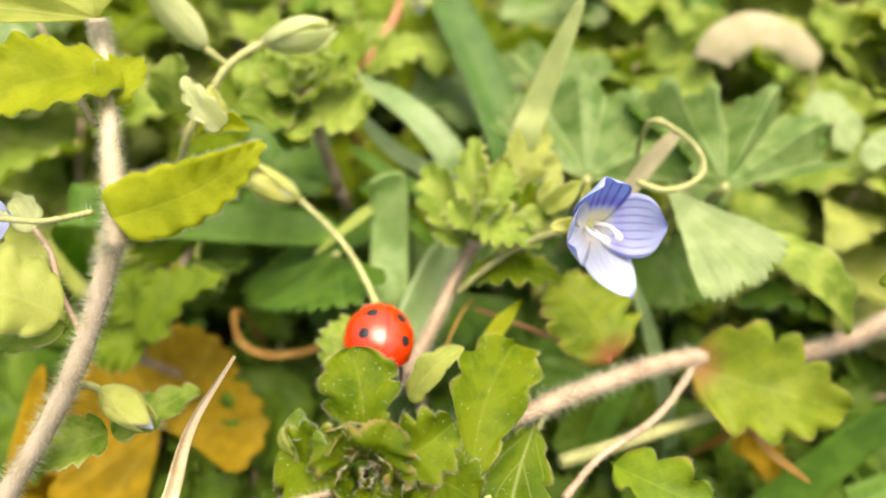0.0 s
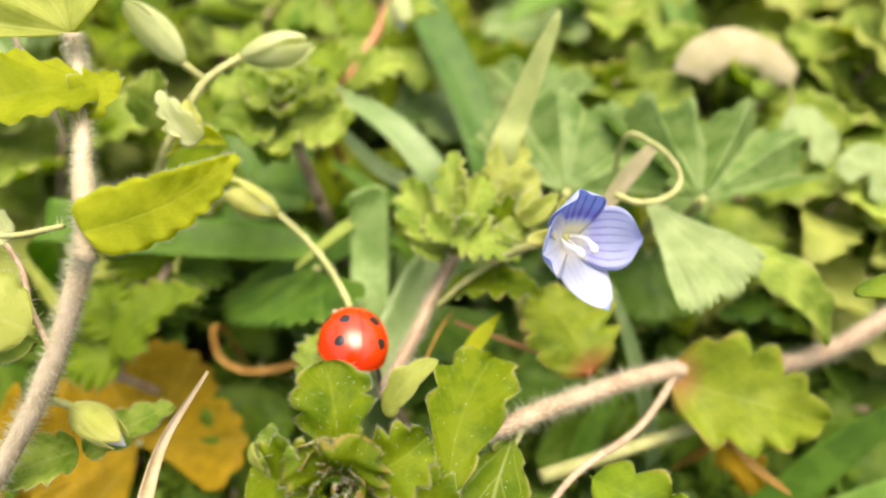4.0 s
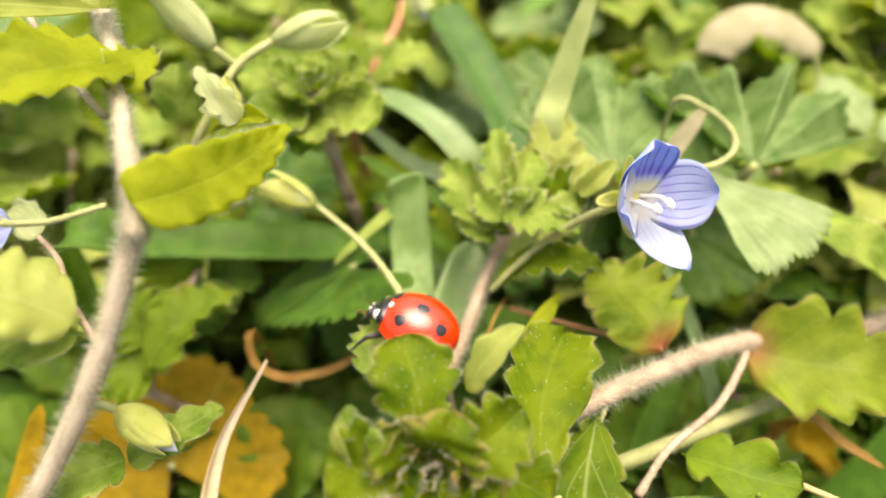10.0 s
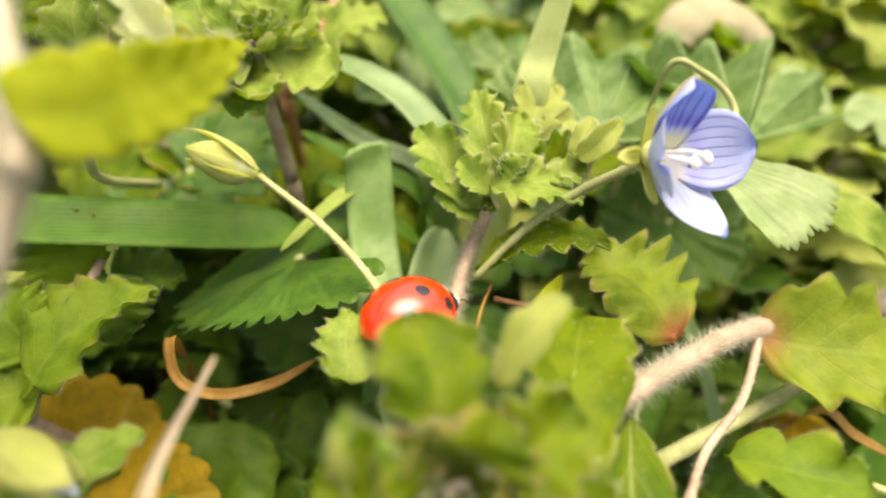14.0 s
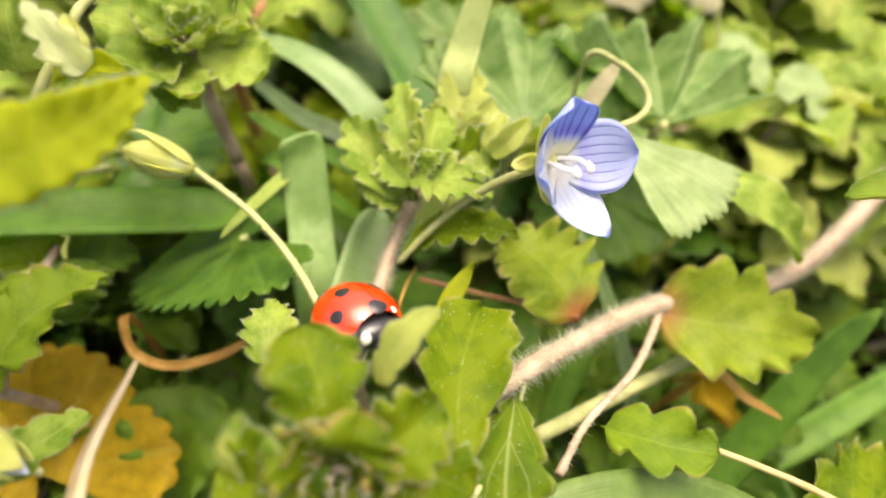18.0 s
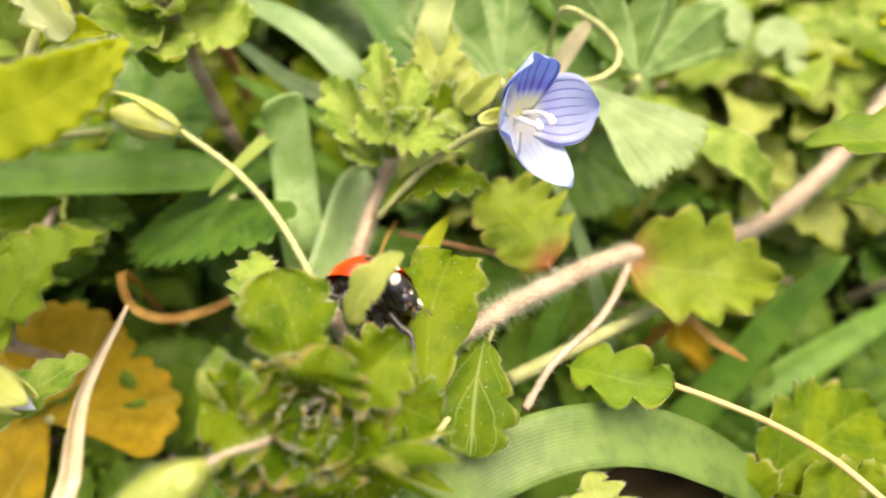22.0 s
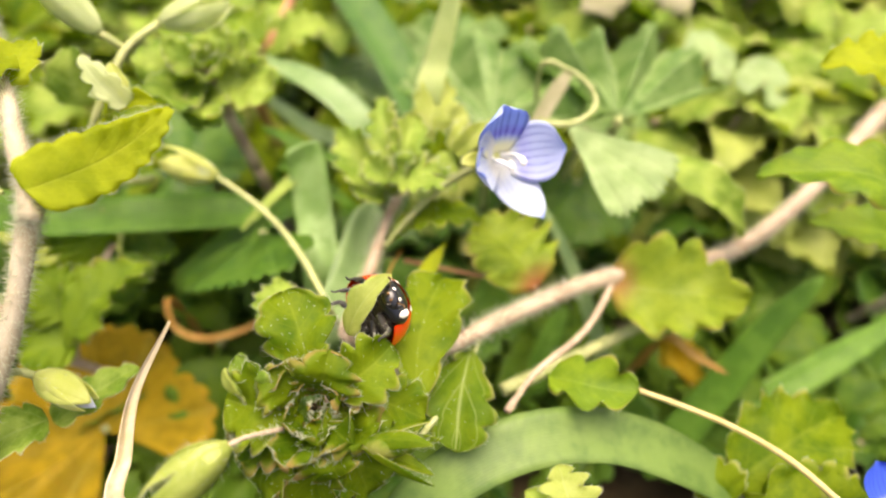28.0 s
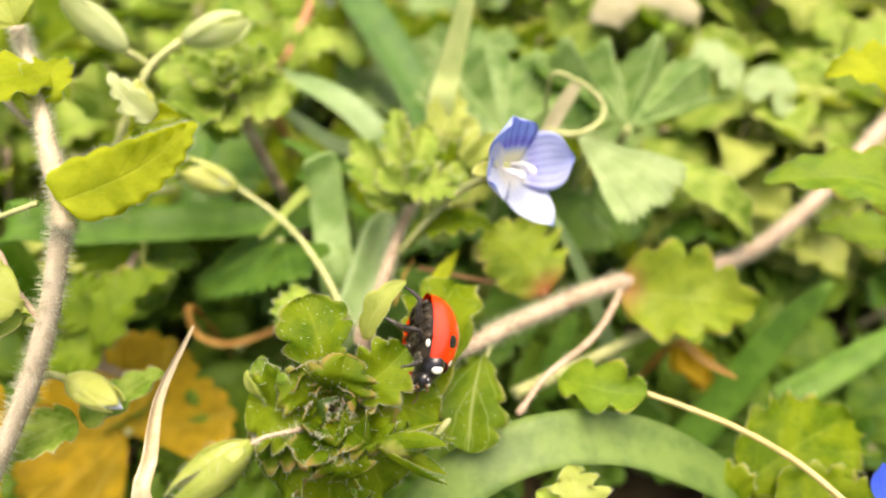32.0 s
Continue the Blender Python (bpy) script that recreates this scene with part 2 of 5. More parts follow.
LEAF_VEINED = plant_skin("pale_veined_leaf", (0.050, 0.118, 0.004), (0.130, 0.205, 0.009), (0.40, 0.46, 0.17), edge=(0.38, 0.37, 0.12), count=2.5, vein_mix=0.45, through=0.45, wax=0.10)
MALLOW = plant_skin("mallow_leaf", (0.095, 0.200, 0.035), (0.235, 0.350, 0.115), (0.42, 0.50, 0.26), pattern="fan", count=5, through=0.42, vein_mix=0.45, wax=0.35, rough=0.42)
# mallow green darkened for leaves low down; their shade is part of this colour
MALLOW_SHADED = plant_skin("shaded_mallow_leaf", (0.036, 0.108, 0.012), (0.092, 0.190, 0.020), (0.15, 0.24, 0.06), pattern="fan", count=5, through=0.35, wax=0.25, rough=0.42, vein_mix=0.2)
MALLOW_PALE = plant_skin("pale_mallow_leaf", (0.22, 0.32, 0.12), (0.33, 0.43, 0.20), (0.40, 0.48, 0.27), pattern="fan", count=3, through=0.4, vein_mix=0.25, wax=0.25, rough=0.45)
MALLOW_LIGHT = plant_skin("light_mallow_leaf", (0.27, 0.34, 0.060), (0.38, 0.44, 0.110), (0.56, 0.59, 0.30), pattern="fan", count=5, through=0.55, vein_mix=0.4, wax=0.12)
MALLOW_DEAD = plant_skin("yellowed_leaf", (0.23, 0.17, 0.010), (0.40, 0.28, 0.014), (0.44, 0.38, 0.07), pattern="fan", count=5, through=0.35, vein_mix=0.3, spots=(0.27, 0.15, 0.015))
GRASS = plant_skin("grass_blade", (0.076, 0.198, 0.014), (0.145, 0.295, 0.030), (0.20, 0.35, 0.08), pattern="parallel", count=11, through=0.42, wax=0.28, rough=0.4)
GRASS_DARK = plant_skin("dark_grass_blade", (0.045, 0.130, 0.018), (0.085, 0.205, 0.030), (0.13, 0.25, 0.06), pattern="parallel", count=11, through=0.4, wax=0.3)
GRASS_BLUE = plant_skin("bluish_grass_blade", (0.165, 0.275, 0.095), (0.25, 0.37, 0.15), (0.27, 0.38, 0.14), pattern="parallel", count=9, through=0.35, wax=0.55, rough=0.4, vein_mix=0.3)
GRASS_LIGHT = plant_skin("light_grass_blade", (0.19, 0.29, 0.05), (0.29, 0.38, 0.09), (0.38, 0.46, 0.16), pattern="parallel", count=9, through=0.35)
GRASS_PALE = plant_skin("pale_young_grass_blade", (0.33, 0.42, 0.17), (0.45, 0.52, 0.25), (0.48, 0.54, 0.28), pattern="parallel", count=9, through=0.5, vein_mix=0.2)
GRASS_FRESH = plant_skin("fresh_grass_blade", (0.19, 0.33, 0.085), (0.33, 0.48, 0.19), (0.30, 0.45, 0.16), pattern="parallel", count=13, through=0.42, wax=0.4, rough=0.38, vein_mix=0.2)
GRASS_OLD = plant_skin("old_grass_blade", (0.070, 0.140, 0.026), (0.150, 0.240, 0.052), (0.20, 0.28, 0.09), pattern="parallel", count=18, through=0.3, wax=0.35, rough=0.42, vein_mix=0.06)
SEPAL = plant_skin("sepal", (0.40, 0.46, 0.11), (0.56, 0.60, 0.25), (0.46, 0.52, 0.13), pattern="parallel", count=3, through=0.45, vein_mix=0.5)
SEPAL_PALE = plant_skin("pale_sepal", (0.44, 0.51, 0.26), (0.57, 0.62, 0.39), (0.62, 0.66, 0.46), pattern="parallel", count=5, through=0.5)
STEM = plain_skin("pinkish_stem", (0.26, 0.18, 0.12), (0.46, 0.37, 0.27), 0.55, 420, 0.35)
STEM_PALE = plain_skin("pale_stem", (0.33, 0.28, 0.18), (0.50, 0.44, 0.33), 0.5, 420, 0.35)
STEM_RED = plain_skin("reddish_stem", (0.34, 0.12, 0.06), (0.42, 0.24, 0.10), 0.55, 600)
STEM_GREEN = plain_skin("green_pedicel", (0.27, 0.31, 0.10), (0.42, 0.44, 0.20), 0.55, 800)
STRAW = plain_skin("dry_straw", (0.50, 0.40, 0.21), (0.68, 0.59, 0.41), 0.5, 600, through=0.2)
STRAW_YELLOW = plain_skin("yellow_straw", (0.42, 0.33, 0.11), (0.60, 0.50, 0.22), 0.5, 600, through=0.15)
DRY_PALE = plain_skin("dry_pale_rim", (0.36, 0.35, 0.19), (0.50, 0.47, 0.30), 0.7, 400, through=0.35)
TAN = plain_skin("dry_strip", (0.34, 0.18, 0.03), (0.52, 0.33, 0.08), 0.6, 500, through=0.4)
HAIR = plain_skin("plant_hair", (0.62, 0.66, 0.48), (0.72, 0.74, 0.58), rough=0.5, spec=0.3, through=0.55)
PETAL_TOP = petal_skin("upper_petal", (0.80, 0.80, 0.56), (0.36, 0.48, 0.88), (0.50, 0.58, 0.90), (0.05, 0.09, 0.45), 8, ring=(0.20, 0.10, 0.62))
PETAL_SIDE = petal_skin("side_petal", (0.76, 0.77, 0.68), (0.50, 0.57, 0.83), (0.36, 0.46, 0.84), (0.17, 0.22, 0.58), 8, ring=(0.40, 0.40, 0.80))
PETAL_LOW = petal_skin("lower_petal", (0.74, 0.75, 0.72), (0.53, 0.60, 0.74), (0.26, 0.36, 0.80), (0.42, 0.49, 0.72), 8)
PETAL_DEEP = petal_skin("deep_blue_petal", (0.55, 0.58, 0.70), (0.05, 0.12, 0.66), (0.10, 0.18, 0.72), (0.03, 0.06, 0.45), 8)
THROAT = plain_skin("flower_throat", (0.55, 0.60, 0.20), (0.68, 0.70, 0.36), 0.5, 900, through=0.3)
STAMEN = plain_skin("white_filament", (0.82, 0.82, 0.80), (0.88, 0.88, 0.86), 0.4, 900)
RED = plain_skin("red_wing_case", (0.74, 0.030, 0.002), (0.80, 0.042, 0.003), 0.26, 300, 0.5, coat=1.0, bump_mm=0.004)
BLACK = plain_skin("black_shell", (0.008, 0.008, 0.010), (0.016, 0.015, 0.016), 0.3, 700, 0.5, coat=0.5, bump_mm=0.01)
LEG = plain_skin("dark_leg", (0.014, 0.012, 0.011), (0.045, 0.038, 0.032), 0.36, 1500, 0.6, coat=0.3, bump_mm=0.05)
ANTENNA = plain_skin("brown_feeler", (0.09, 0.045, 0.015), (0.16, 0.085, 0.03), 0.5, 900)
BLACK_DULL = plain_skin("black_belly", (0.012, 0.010, 0.008), (0.055, 0.043, 0.03), 0.5, 1300, 0.4, bump_mm=0.1)
CREAM = plain_skin("white_patch", (0.78, 0.74, 0.62), (0.84, 0.82, 0.72), 0.35, 900, 0.5, coat=0.4, bump_mm=0.01)
SOIL = plain_skin("soil", (0.022, 0.016, 0.008), (0.065, 0.048, 0.022), 0.9, 220, 0.1, bump_mm=1.2)

# ---- mesh helpers; lengths in millimetres ----
MM = 0.001


def part(name, verts, faces, mats, parent, label="", uvs=None, slots=None, kind="", smooth_faces=True):
    """One mesh object from plain lists, as a part of parent or as a thing of its own."""
    me = bpy.data.meshes.new(name)
    off = parent["origin_mm"] if parent and "origin_mm" in parent else (0, 0, 0)
    me.from_pydata([((x - off[0]) * MM, (y - off[1]) * MM, (z - off[2]) * MM) for x, y, z in verts], [], faces)
    for m in (mats if isinstance(mats, (list, tuple)) else [mats]):
        me.materials.append(m)
    if uvs is not None:
        layer = me.uv_layers.new(name="UVMap")
        idx = np.empty(len(me.loops), dtype=np.int32)
        me.loops.foreach_get("vertex_index", idx)
        layer.data.foreach_set("uv", np.asarray(uvs, dtype=np.float32)[idx].ravel())
    if slots is not None:
        me.polygons.foreach_set("material_index", slots)
    if smooth_faces:
        me.polygons.foreach_set("use_smooth", [True] * len(me.polygons))
    me.update()
    ob = new(name, me)
    if parent:
        ob.parent = parent
        ob["origin_mm"] = off
    return tagged(ob, label, kind=kind)


def thing(name, at, label, category, group=""):
    ob = new(name)
    ob.location = [c * MM for c in at]
    ob["origin_mm"] = tuple(float(c) for c in at)
    ob.empty_display_size = 0.002
    return tagged(ob, label, category, group)


def spline(pts, n):
    """Catmull-Rom through pts."""
    p = np.array(pts, float)
    if len(p) == 2:
        return [tuple(p[0] + (p[1] - p[0]) * i / n) for i in range(n + 1)]
    q = np.vstack([2 * p[0] - p[1], p, 2 * p[-1] - p[-2]])
    out = []
    for i in range(n + 1):
        s = i / n * (len(p) - 1)
        k = min(int(s), len(p) - 2)
        f = s - k
        a, b, c, d = q[k:k + 4]
        out.append(tuple(0.5 * (2 * b + (c - a) * f + (2 * a - 5 * b + 4 * c - d) * f * f + (3 * b - a - 3 * c + d) * f ** 3)))
    return out


def frames(line):
    """Tangent, normal, binormal along a line, without twist."""
    ps = [Vector(p) for p in line]
    n = None
    out = []
    for i, p in enumerate(ps):
        t = (ps[min(i + 1, len(ps) - 1)] - ps[max(i - 1, 0)]).normalized()
        if n is None:
            n = t.orthogonal().normalized()
        n = (n - t * n.dot(t)).normalized()
        out.append((p, t, n, t.cross(n)))
    return out


def cone_hair(verts, faces, slots, p, d, length, r, slot):
    d = d.normalized()
    a = d.orthogonal().normalized()
    b = d.cross(a)
    k = len(verts)
    for i in range(3):
        w = i * 2.094
        verts.append(tuple(p + (a * math.cos(w) + b * math.sin(w)) * r))
    bend = Vector((random.uniform(-1, 1), random.uniform(-1, 1), random.uniform(-0.5, 0.5))) * length * 0.25
    verts.append(tuple(p + d * length + bend))
    for i in range(3):
        faces.append((k + i, k + (i + 1) % 3, k + 3))
        slots.append(slot)


def tube(name, pts, r0, r1, mat, parent, hairs=0, hair_mm=0.7, sides=9, label="", uneven=0.06, n=None, knots=()):
    """A round stem through pts, tapering from r0 to r1, with fine hairs on it."""
    line = spline(pts, n or max(8, 7 * (len(pts) - 1)))
    verts, faces, slots = [], [], []
    fr = frames(line)
    for i, (p, t, a, b) in enumerate(fr):
        f = i / (len(fr) - 1)
        r = (r0 + (r1 - r0) * f) * (1 + random.uniform(-uneven, uneven))
        for k in knots:
            r *= 1 + 0.2 * math.exp(-((f - k) / 0.03) ** 2)
        for j in range(sides):
            w = j * 2 * math.pi / sides
            verts.append(tuple(p + (a * math.cos(w) + b * math.sin(w)) * r))
    for i in range(len(fr) - 1):
        for j in range(sides):
            k = (j + 1) % sides
            faces.append((i * sides + j, i * sides + k, (i + 1) * sides + k, (i + 1) * sides + j))
    faces.append(tuple(reversed(range(sides))))
    faces.append(tuple(range((len(fr) - 1) * sides, len(fr) * sides)))
    slots = [0] * len(faces)
    for _ in range(hairs * 2):
        s = random.random() * (len(fr) - 1.001)
        i = int(s)
        p, t, a, b = fr[i]
        p = p.lerp(fr[i + 1][0], s - i)
        w = random.uniform(0, 6.283)
        d = a * math.cos(w) + b * math.sin(w)
        r = r0 + (r1 - r0) * s / (len(fr) - 1)
        cone_hair(verts, faces, slots, p + d * r * 0.95, d + t * random.uniform(-0.5, 0.5), hair_mm * random.uniform(0.3, 1.1), 0.023, 1)
    return part(name, verts, faces, [mat, HAIR], parent, label, slots=slots)


def placed(base, tip, facing):
    base, tip, z = Vector(base), Vector(tip), Vector(facing)
    y = (tip - base).normalized()
    z = (z - y * z.dot(y)).normalized()
    return base, y.cross(z), y, z, (tip - base).length


def sheet(name, grid, uv, thick, mats, parent, label="", edge_hairs=0.0, face_hairs=0, normal=None):
    """A leaf-like sheet with thickness from a grid of points (rows along the leaf), with hairs on margin and face."""
    nu, nv = len(grid), len(grid[0])
    z = normal
    verts, uvs, faces = [], [], []
    for lay in (0, 1):
        for i in range(nu):
            for j in range(nv):
                edge = 0.35 if j in (0, nv - 1) or i in (0, nu - 1) else 1.0
                verts.append(tuple(grid[i][j] - z * (thick * edge * lay)))
                uvs.append(uv[i][j])
    n = nu * nv
    at = lambda i, j, lay: lay * n + i * nv + j
    for i in range(nu - 1):
        for j in range(nv - 1):
            faces.append((at(i, j, 0), at(i, j + 1, 0), at(i + 1, j + 1, 0), at(i + 1, j, 0)))
            faces.append((at(i, j, 1), at(i + 1, j, 1), at(i + 1, j + 1, 1), at(i, j + 1, 1)))
    for i in range(nu - 1):
        faces.append((at(i, 0, 0), at(i + 1, 0, 0), at(i + 1, 0, 1), at(i, 0, 1)))
        faces.append((at(i + 1, nv - 1, 0), at(i, nv - 1, 0), at(i, nv - 1, 1), at(i + 1, nv - 1, 1)))
    for j in range(nv - 1):
        faces.append((at(0, j + 1, 0), at(0, j, 0), at(0, j, 1), at(0, j + 1, 1)))
        faces.append((at(nu - 1, j, 0), at(nu - 1, j + 1, 0), at(nu - 1, j + 1, 1), at(nu - 1, j, 1)))
    slots = [0] * len(faces)
    if edge_hairs:
        for i in range(1, nu - 1):
            for j, o in ((0, 1), (nv - 1, nv - 2)):
                for _ in range(2 if edge_hairs > 0.22 else 1):
                    p = grid[i][j].lerp(grid[i + 1][j], random.random())
                    d = (grid[i][j] - grid[i][o]).normalized() + Vector((random.uniform(-0.4, 0.4), random.uniform(-0.4, 0.4), random.uniform(-0.4, 0.4)))
                    cone_hair(verts, faces, slots, p, d, edge_hairs * random.uniform(0.4, 1.1), 0.014, 1)
    for _ in range(face_hairs):
        i, j = random.randrange(2, nu - 2), random.randrange(1, nv - 1)
        p = grid[i][j].lerp(grid[i + 1][j], random.random())
        cone_hair(verts, faces, slots, p, z + Vector((random.uniform(-0.6, 0.6), random.uniform(-0.6, 0.6), random.uniform(-0.6, 0.6))), random.uniform(0.2, 0.4), 0.022, 1)
    uvs += [(0.5, 0.5)] * (len(verts) - len(uvs))
    return part(name, verts, faces, [mats, HAIR], parent, label, uvs=uvs, slots=slots)


def saw(p):
    """One tooth of a leaf's margin: rounded, with a slow rise and a steeper fall towards the leaf's tip."""
    return math.sin(1.571 * min(1.0, p / 0.62)) ** 0.8 if p < 0.62 else math.sin(1.571 * (1 - p) / 0.38) ** 0.8


def leaf(plant, base, tip, facing, width, mat, teeth=5, cut=0.2, fold=0.25, arch=0.12, wave=0.09, hair=0.3, dots=0, name="leaf", label="", full=0.62, stalk=0.10, thick=0.16, nu=None, nv=10, blunt=0.62, curl=0.0, crisp=0.05):
    """A toothed ovate leaf from base to tip, blistered between its veins, with an uneven, crisped margin."""
    b, x, y, z, length = placed(base, tip, facing)
    nu = nu or max(20, teeth * 11 + 6)
    ph, skew, own = random.uniform(0, 6.28), random.uniform(-0.07, 0.07), random.uniform(0, 90)
    bite = [random.uniform(0.5, 1.5) for _ in range(teeth * 2 + 6)]
    shift = (random.uniform(-0.2, 0.2), random.uniform(-0.2, 0.2))
    grid, uv = [], []
    for i in range(nu + 1):
        u = i / nu
        body = max(0.0, (u - stalk) / (1 - stalk))
        half = 0.5 * width * (math.sin(math.pi * body ** full) ** blunt if 0 < body < 1 else 0)
        tooth, lean = [], []
        for k in (0, 1):
            q = body * (teeth + 0.5) + 0.35 + shift[k]
            p, n = q % 1.0, int(q)
            tooth.append(1 - cut * 1.4 * bite[n + k * (teeth + 2)] * (1 - saw(p)) * min(1, body * 6))
            lean.append(saw(p) * min(1, body * 4) * (1 - body) * cut)
        row, ur = [], []
        for j in range(nv + 1):
            v = 2 * j / nv - 1
            k = int(v > 0)
            w = half * (1 - (1 - tooth[k]) * abs(v) ** 2) + (0.035 * width if body <= 0.02 or u > 0.97 else 0.02 * width)
            xx = v * w + skew * length * math.sin(math.pi * u)
            yy = length * (u + (0.07 * math.sin(math.pi * u) + 0.10 * lean[k]) * abs(v) ** 1.5)
            s = body * teeth - abs(v) * 1.2
            dent = noise.noise((u * 2.3 + own, v * 1.2, own)) * 1.1 + noise.noise((u * 6.5 + own, v * 3.4, own + 9)) * 0.22
            rib = 0.42 * abs(math.sin(math.pi * s)) * (0.25 + abs(v)) - 0.25
            rim = crisp * width * abs(v) ** 3 * math.sin(ph + 6.283 * teeth * body + 1.7 * k) * min(1, body * 5)
            zz = fold * abs(v) * w + curl * w * v ** 4 + arch * length * 4 * u * (1 - u) + wave * width * (math.sin(ph + 5.5 * u + v * 2.2) * abs(v) * 0.8 + rib + dent) + rim
            row.append(b + x * xx + y * yy + z * zz)
            ur.append((u, j / nv))
        grid.append(row)
        uv.append(ur)
    return sheet(name, grid, uv, thick, mat, plant, label, hair, dots, z)


def fan_leaf(plant, centre, tip, facing, radius, mat, span=300, lobes=5, lobe=0.16, crenate=5, pleat=0.10, cup=0.10, name="leaf", label="", thick=0.2, droop=0.0, ragged=0.1):
    """A round, lobed and scalloped leaf spreading from its stalk at centre towards tip."""
    b, x, y, z, _ = placed(centre, tip, facing)
    na, nr = lobes * crenate * 4, 9
    ph, own = random.uniform(0, 6.28), random.uniform(0, 90)
    depth = [random.uniform(0.5, 1.5) for _ in range(lobes + 2)]
    grid, uv = [], []
    for j in range(na + 1):
        f = j / na
        w = radians(span) * (f - 0.5)
        q = abs(math.sin(math.pi * lobes * f))
        R = radius * (1 - lobe + lobe * q ** 0.6) * (1 - ragged + ragged * saw((lobes * crenate * f) % 1.0)) * (1 + 0.06 * math.sin(ph + 3 * w))
        row, ur = [], []
        for i in range(nr + 1):
            u = (i / nr) ** 0.85
            r = max(R * u, 0.02 * radius)
            ridge = abs(((f * lobes + 0.5) % 1.0) * 2 - 1)
            zz = pleat * depth[int(f * lobes + 0.5)] * r * (0.5 - ridge) * (0.4 + u) + radius * u * (0.16 * noise.noise((w * 0.9 + own, u * 1.4, own)) + 0.05 * noise.noise((w * 3.1 + own, u * 4.5, own))) + cup * radius * u * u + 0.035 * radius * u * math.sin(ph + 7 * w) - droop * radius * max(0.0, u - 0.55) ** 2 * 4
            row.append(b + x * (r * math.sin(w)) + y * (r * math.cos(w)) + z * zz)
            ur.append((u, f))
        grid.append(row)
        uv.append(ur)
    return sheet(name, grid, uv, thick, mat, plant, label, 0, 0, z)


def blade(plant, pts, facing, width, mat, fold=0.25, taper=0.75, blunt=0.1, twist=0.0, name="blade", label="", nv=6, n=26, thick=0.18, start=0.8):
    """A grass blade along pts, creased down its middle."""
    line = spline(pts, n)
    ps = [Vector(p) for p in line]
    grid, uv = [], []
    ph = random.uniform(0, 6.28)
    for i, p in enumerate(ps):
        u = i / n
        t = (ps[min(i + 1, n)] - ps[max(i - 1, 0)]).normalized()
        z = Vector(facing)
        z = (z - t * z.dot(t)).normalized()
        z = Matrix.Rotation(radians(twist) * (u - 0.3), 3, t) @ z
        x = t.cross(z)
        w = 0.5 * width * (start + (1 - start) * min(1, u * 4)) * (1 if u < taper else max(blunt, math.sqrt(max(0.0, 1 - ((u - taper) / (1 - taper)) ** 2))))
        row, ur = [], []
        for j in range(nv + 1):
            v = 2 * j / nv - 1
            row.append(p + x * (v * w) + z * (fold * abs(v) * w + 0.03 * width * math.sin(ph + 9 * u + 2 * v)))
            ur.append((u, j / nv))
        grid.append(row)
        uv.append(ur)
    return sheet(name, grid, uv, thick, mat, plant, label, 0, 0, Vector(facing).normalized())


def egg(name, base, tip, width, mat, parent, label="", power=0.8, n=12, sides=12):
    b, x, y, z, length = placed(base, tip, Vector((0.3, 0.5, 0.8)))
    verts, faces = [], []
    for i in range(n + 1):
        u = i / n
        r = 0.5 * width * max(0.03, math.sin(math.pi * min(1, max(0, u)) ** power))
        for j in range(sides):
            w = j * 2 * math.pi / sides
            verts.append(tuple(b + y * (length * u) + (x * math.cos(w) + z * math.sin(w)) * r))
    for i in range(n):
        for j in range(sides):
            k = (j + 1) % sides
            faces.append((i * sides + j, i * sides + k, (i + 1) * sides + k, (i + 1) * sides + j))
    faces += [tuple(reversed(range(sides))), tuple(range(n * sides, (n + 1) * sides))]
    return part(name, verts, faces, mat, parent, label)


def bud(plant, base, tip, width, sepal_mat, core_mat, label, splay=0.5, count=4, blue=False, hair=0.35, slim=0.72):
    """A closed flower bud or young capsule: a core wrapped in pointed, hairy sepals that lean together at the tip."""
    b, x, y, z, length = placed(base, tip, Vector((0.2, -0.4, 0.9)))
    core = egg("bud", b, b + y * length * 0.72, width * 0.66, sepal_mat if blue else core_mat, plant, label)
    if blue:
        egg("petal_tip", b + y * length * 0.55, b + y * length * 1.04, width * 0.36, core_mat, core, "folded blue petal tip")
    for k in range(count):
        w = 0.5 + k * 2 * math.pi / count + random.uniform(-0.15, 0.15)
        out = x * math.cos(w) + z * math.sin(w)
        s = b + out * width * 0.12
        e = b + y * length * random.uniform(0.88, 1.06) + out * width * splay * random.uniform(0.35, 0.75)
        leaf(core, s, e, out, width * slim, sepal_mat, teeth=1, cut=0.0, fold=-0.45, arch=0.2 - 0.12 * splay, wave=0.03, hair=hair, name="sepal", stalk=0.0, full=0.72, blunt=0.85, nu=16, nv=6, thick=0.1, crisp=0.0)
    return core


def root(plant, at, r, mat):
    """The hidden lower stem from a point down to the soil."""
    x, y, z = at
    return tube("stem", [(x + 2.0, y + 6.0, -1.5), (x + 1.2, y + 3.0, z * 0.45), at], r * 1.1, r, mat, plant, 0)


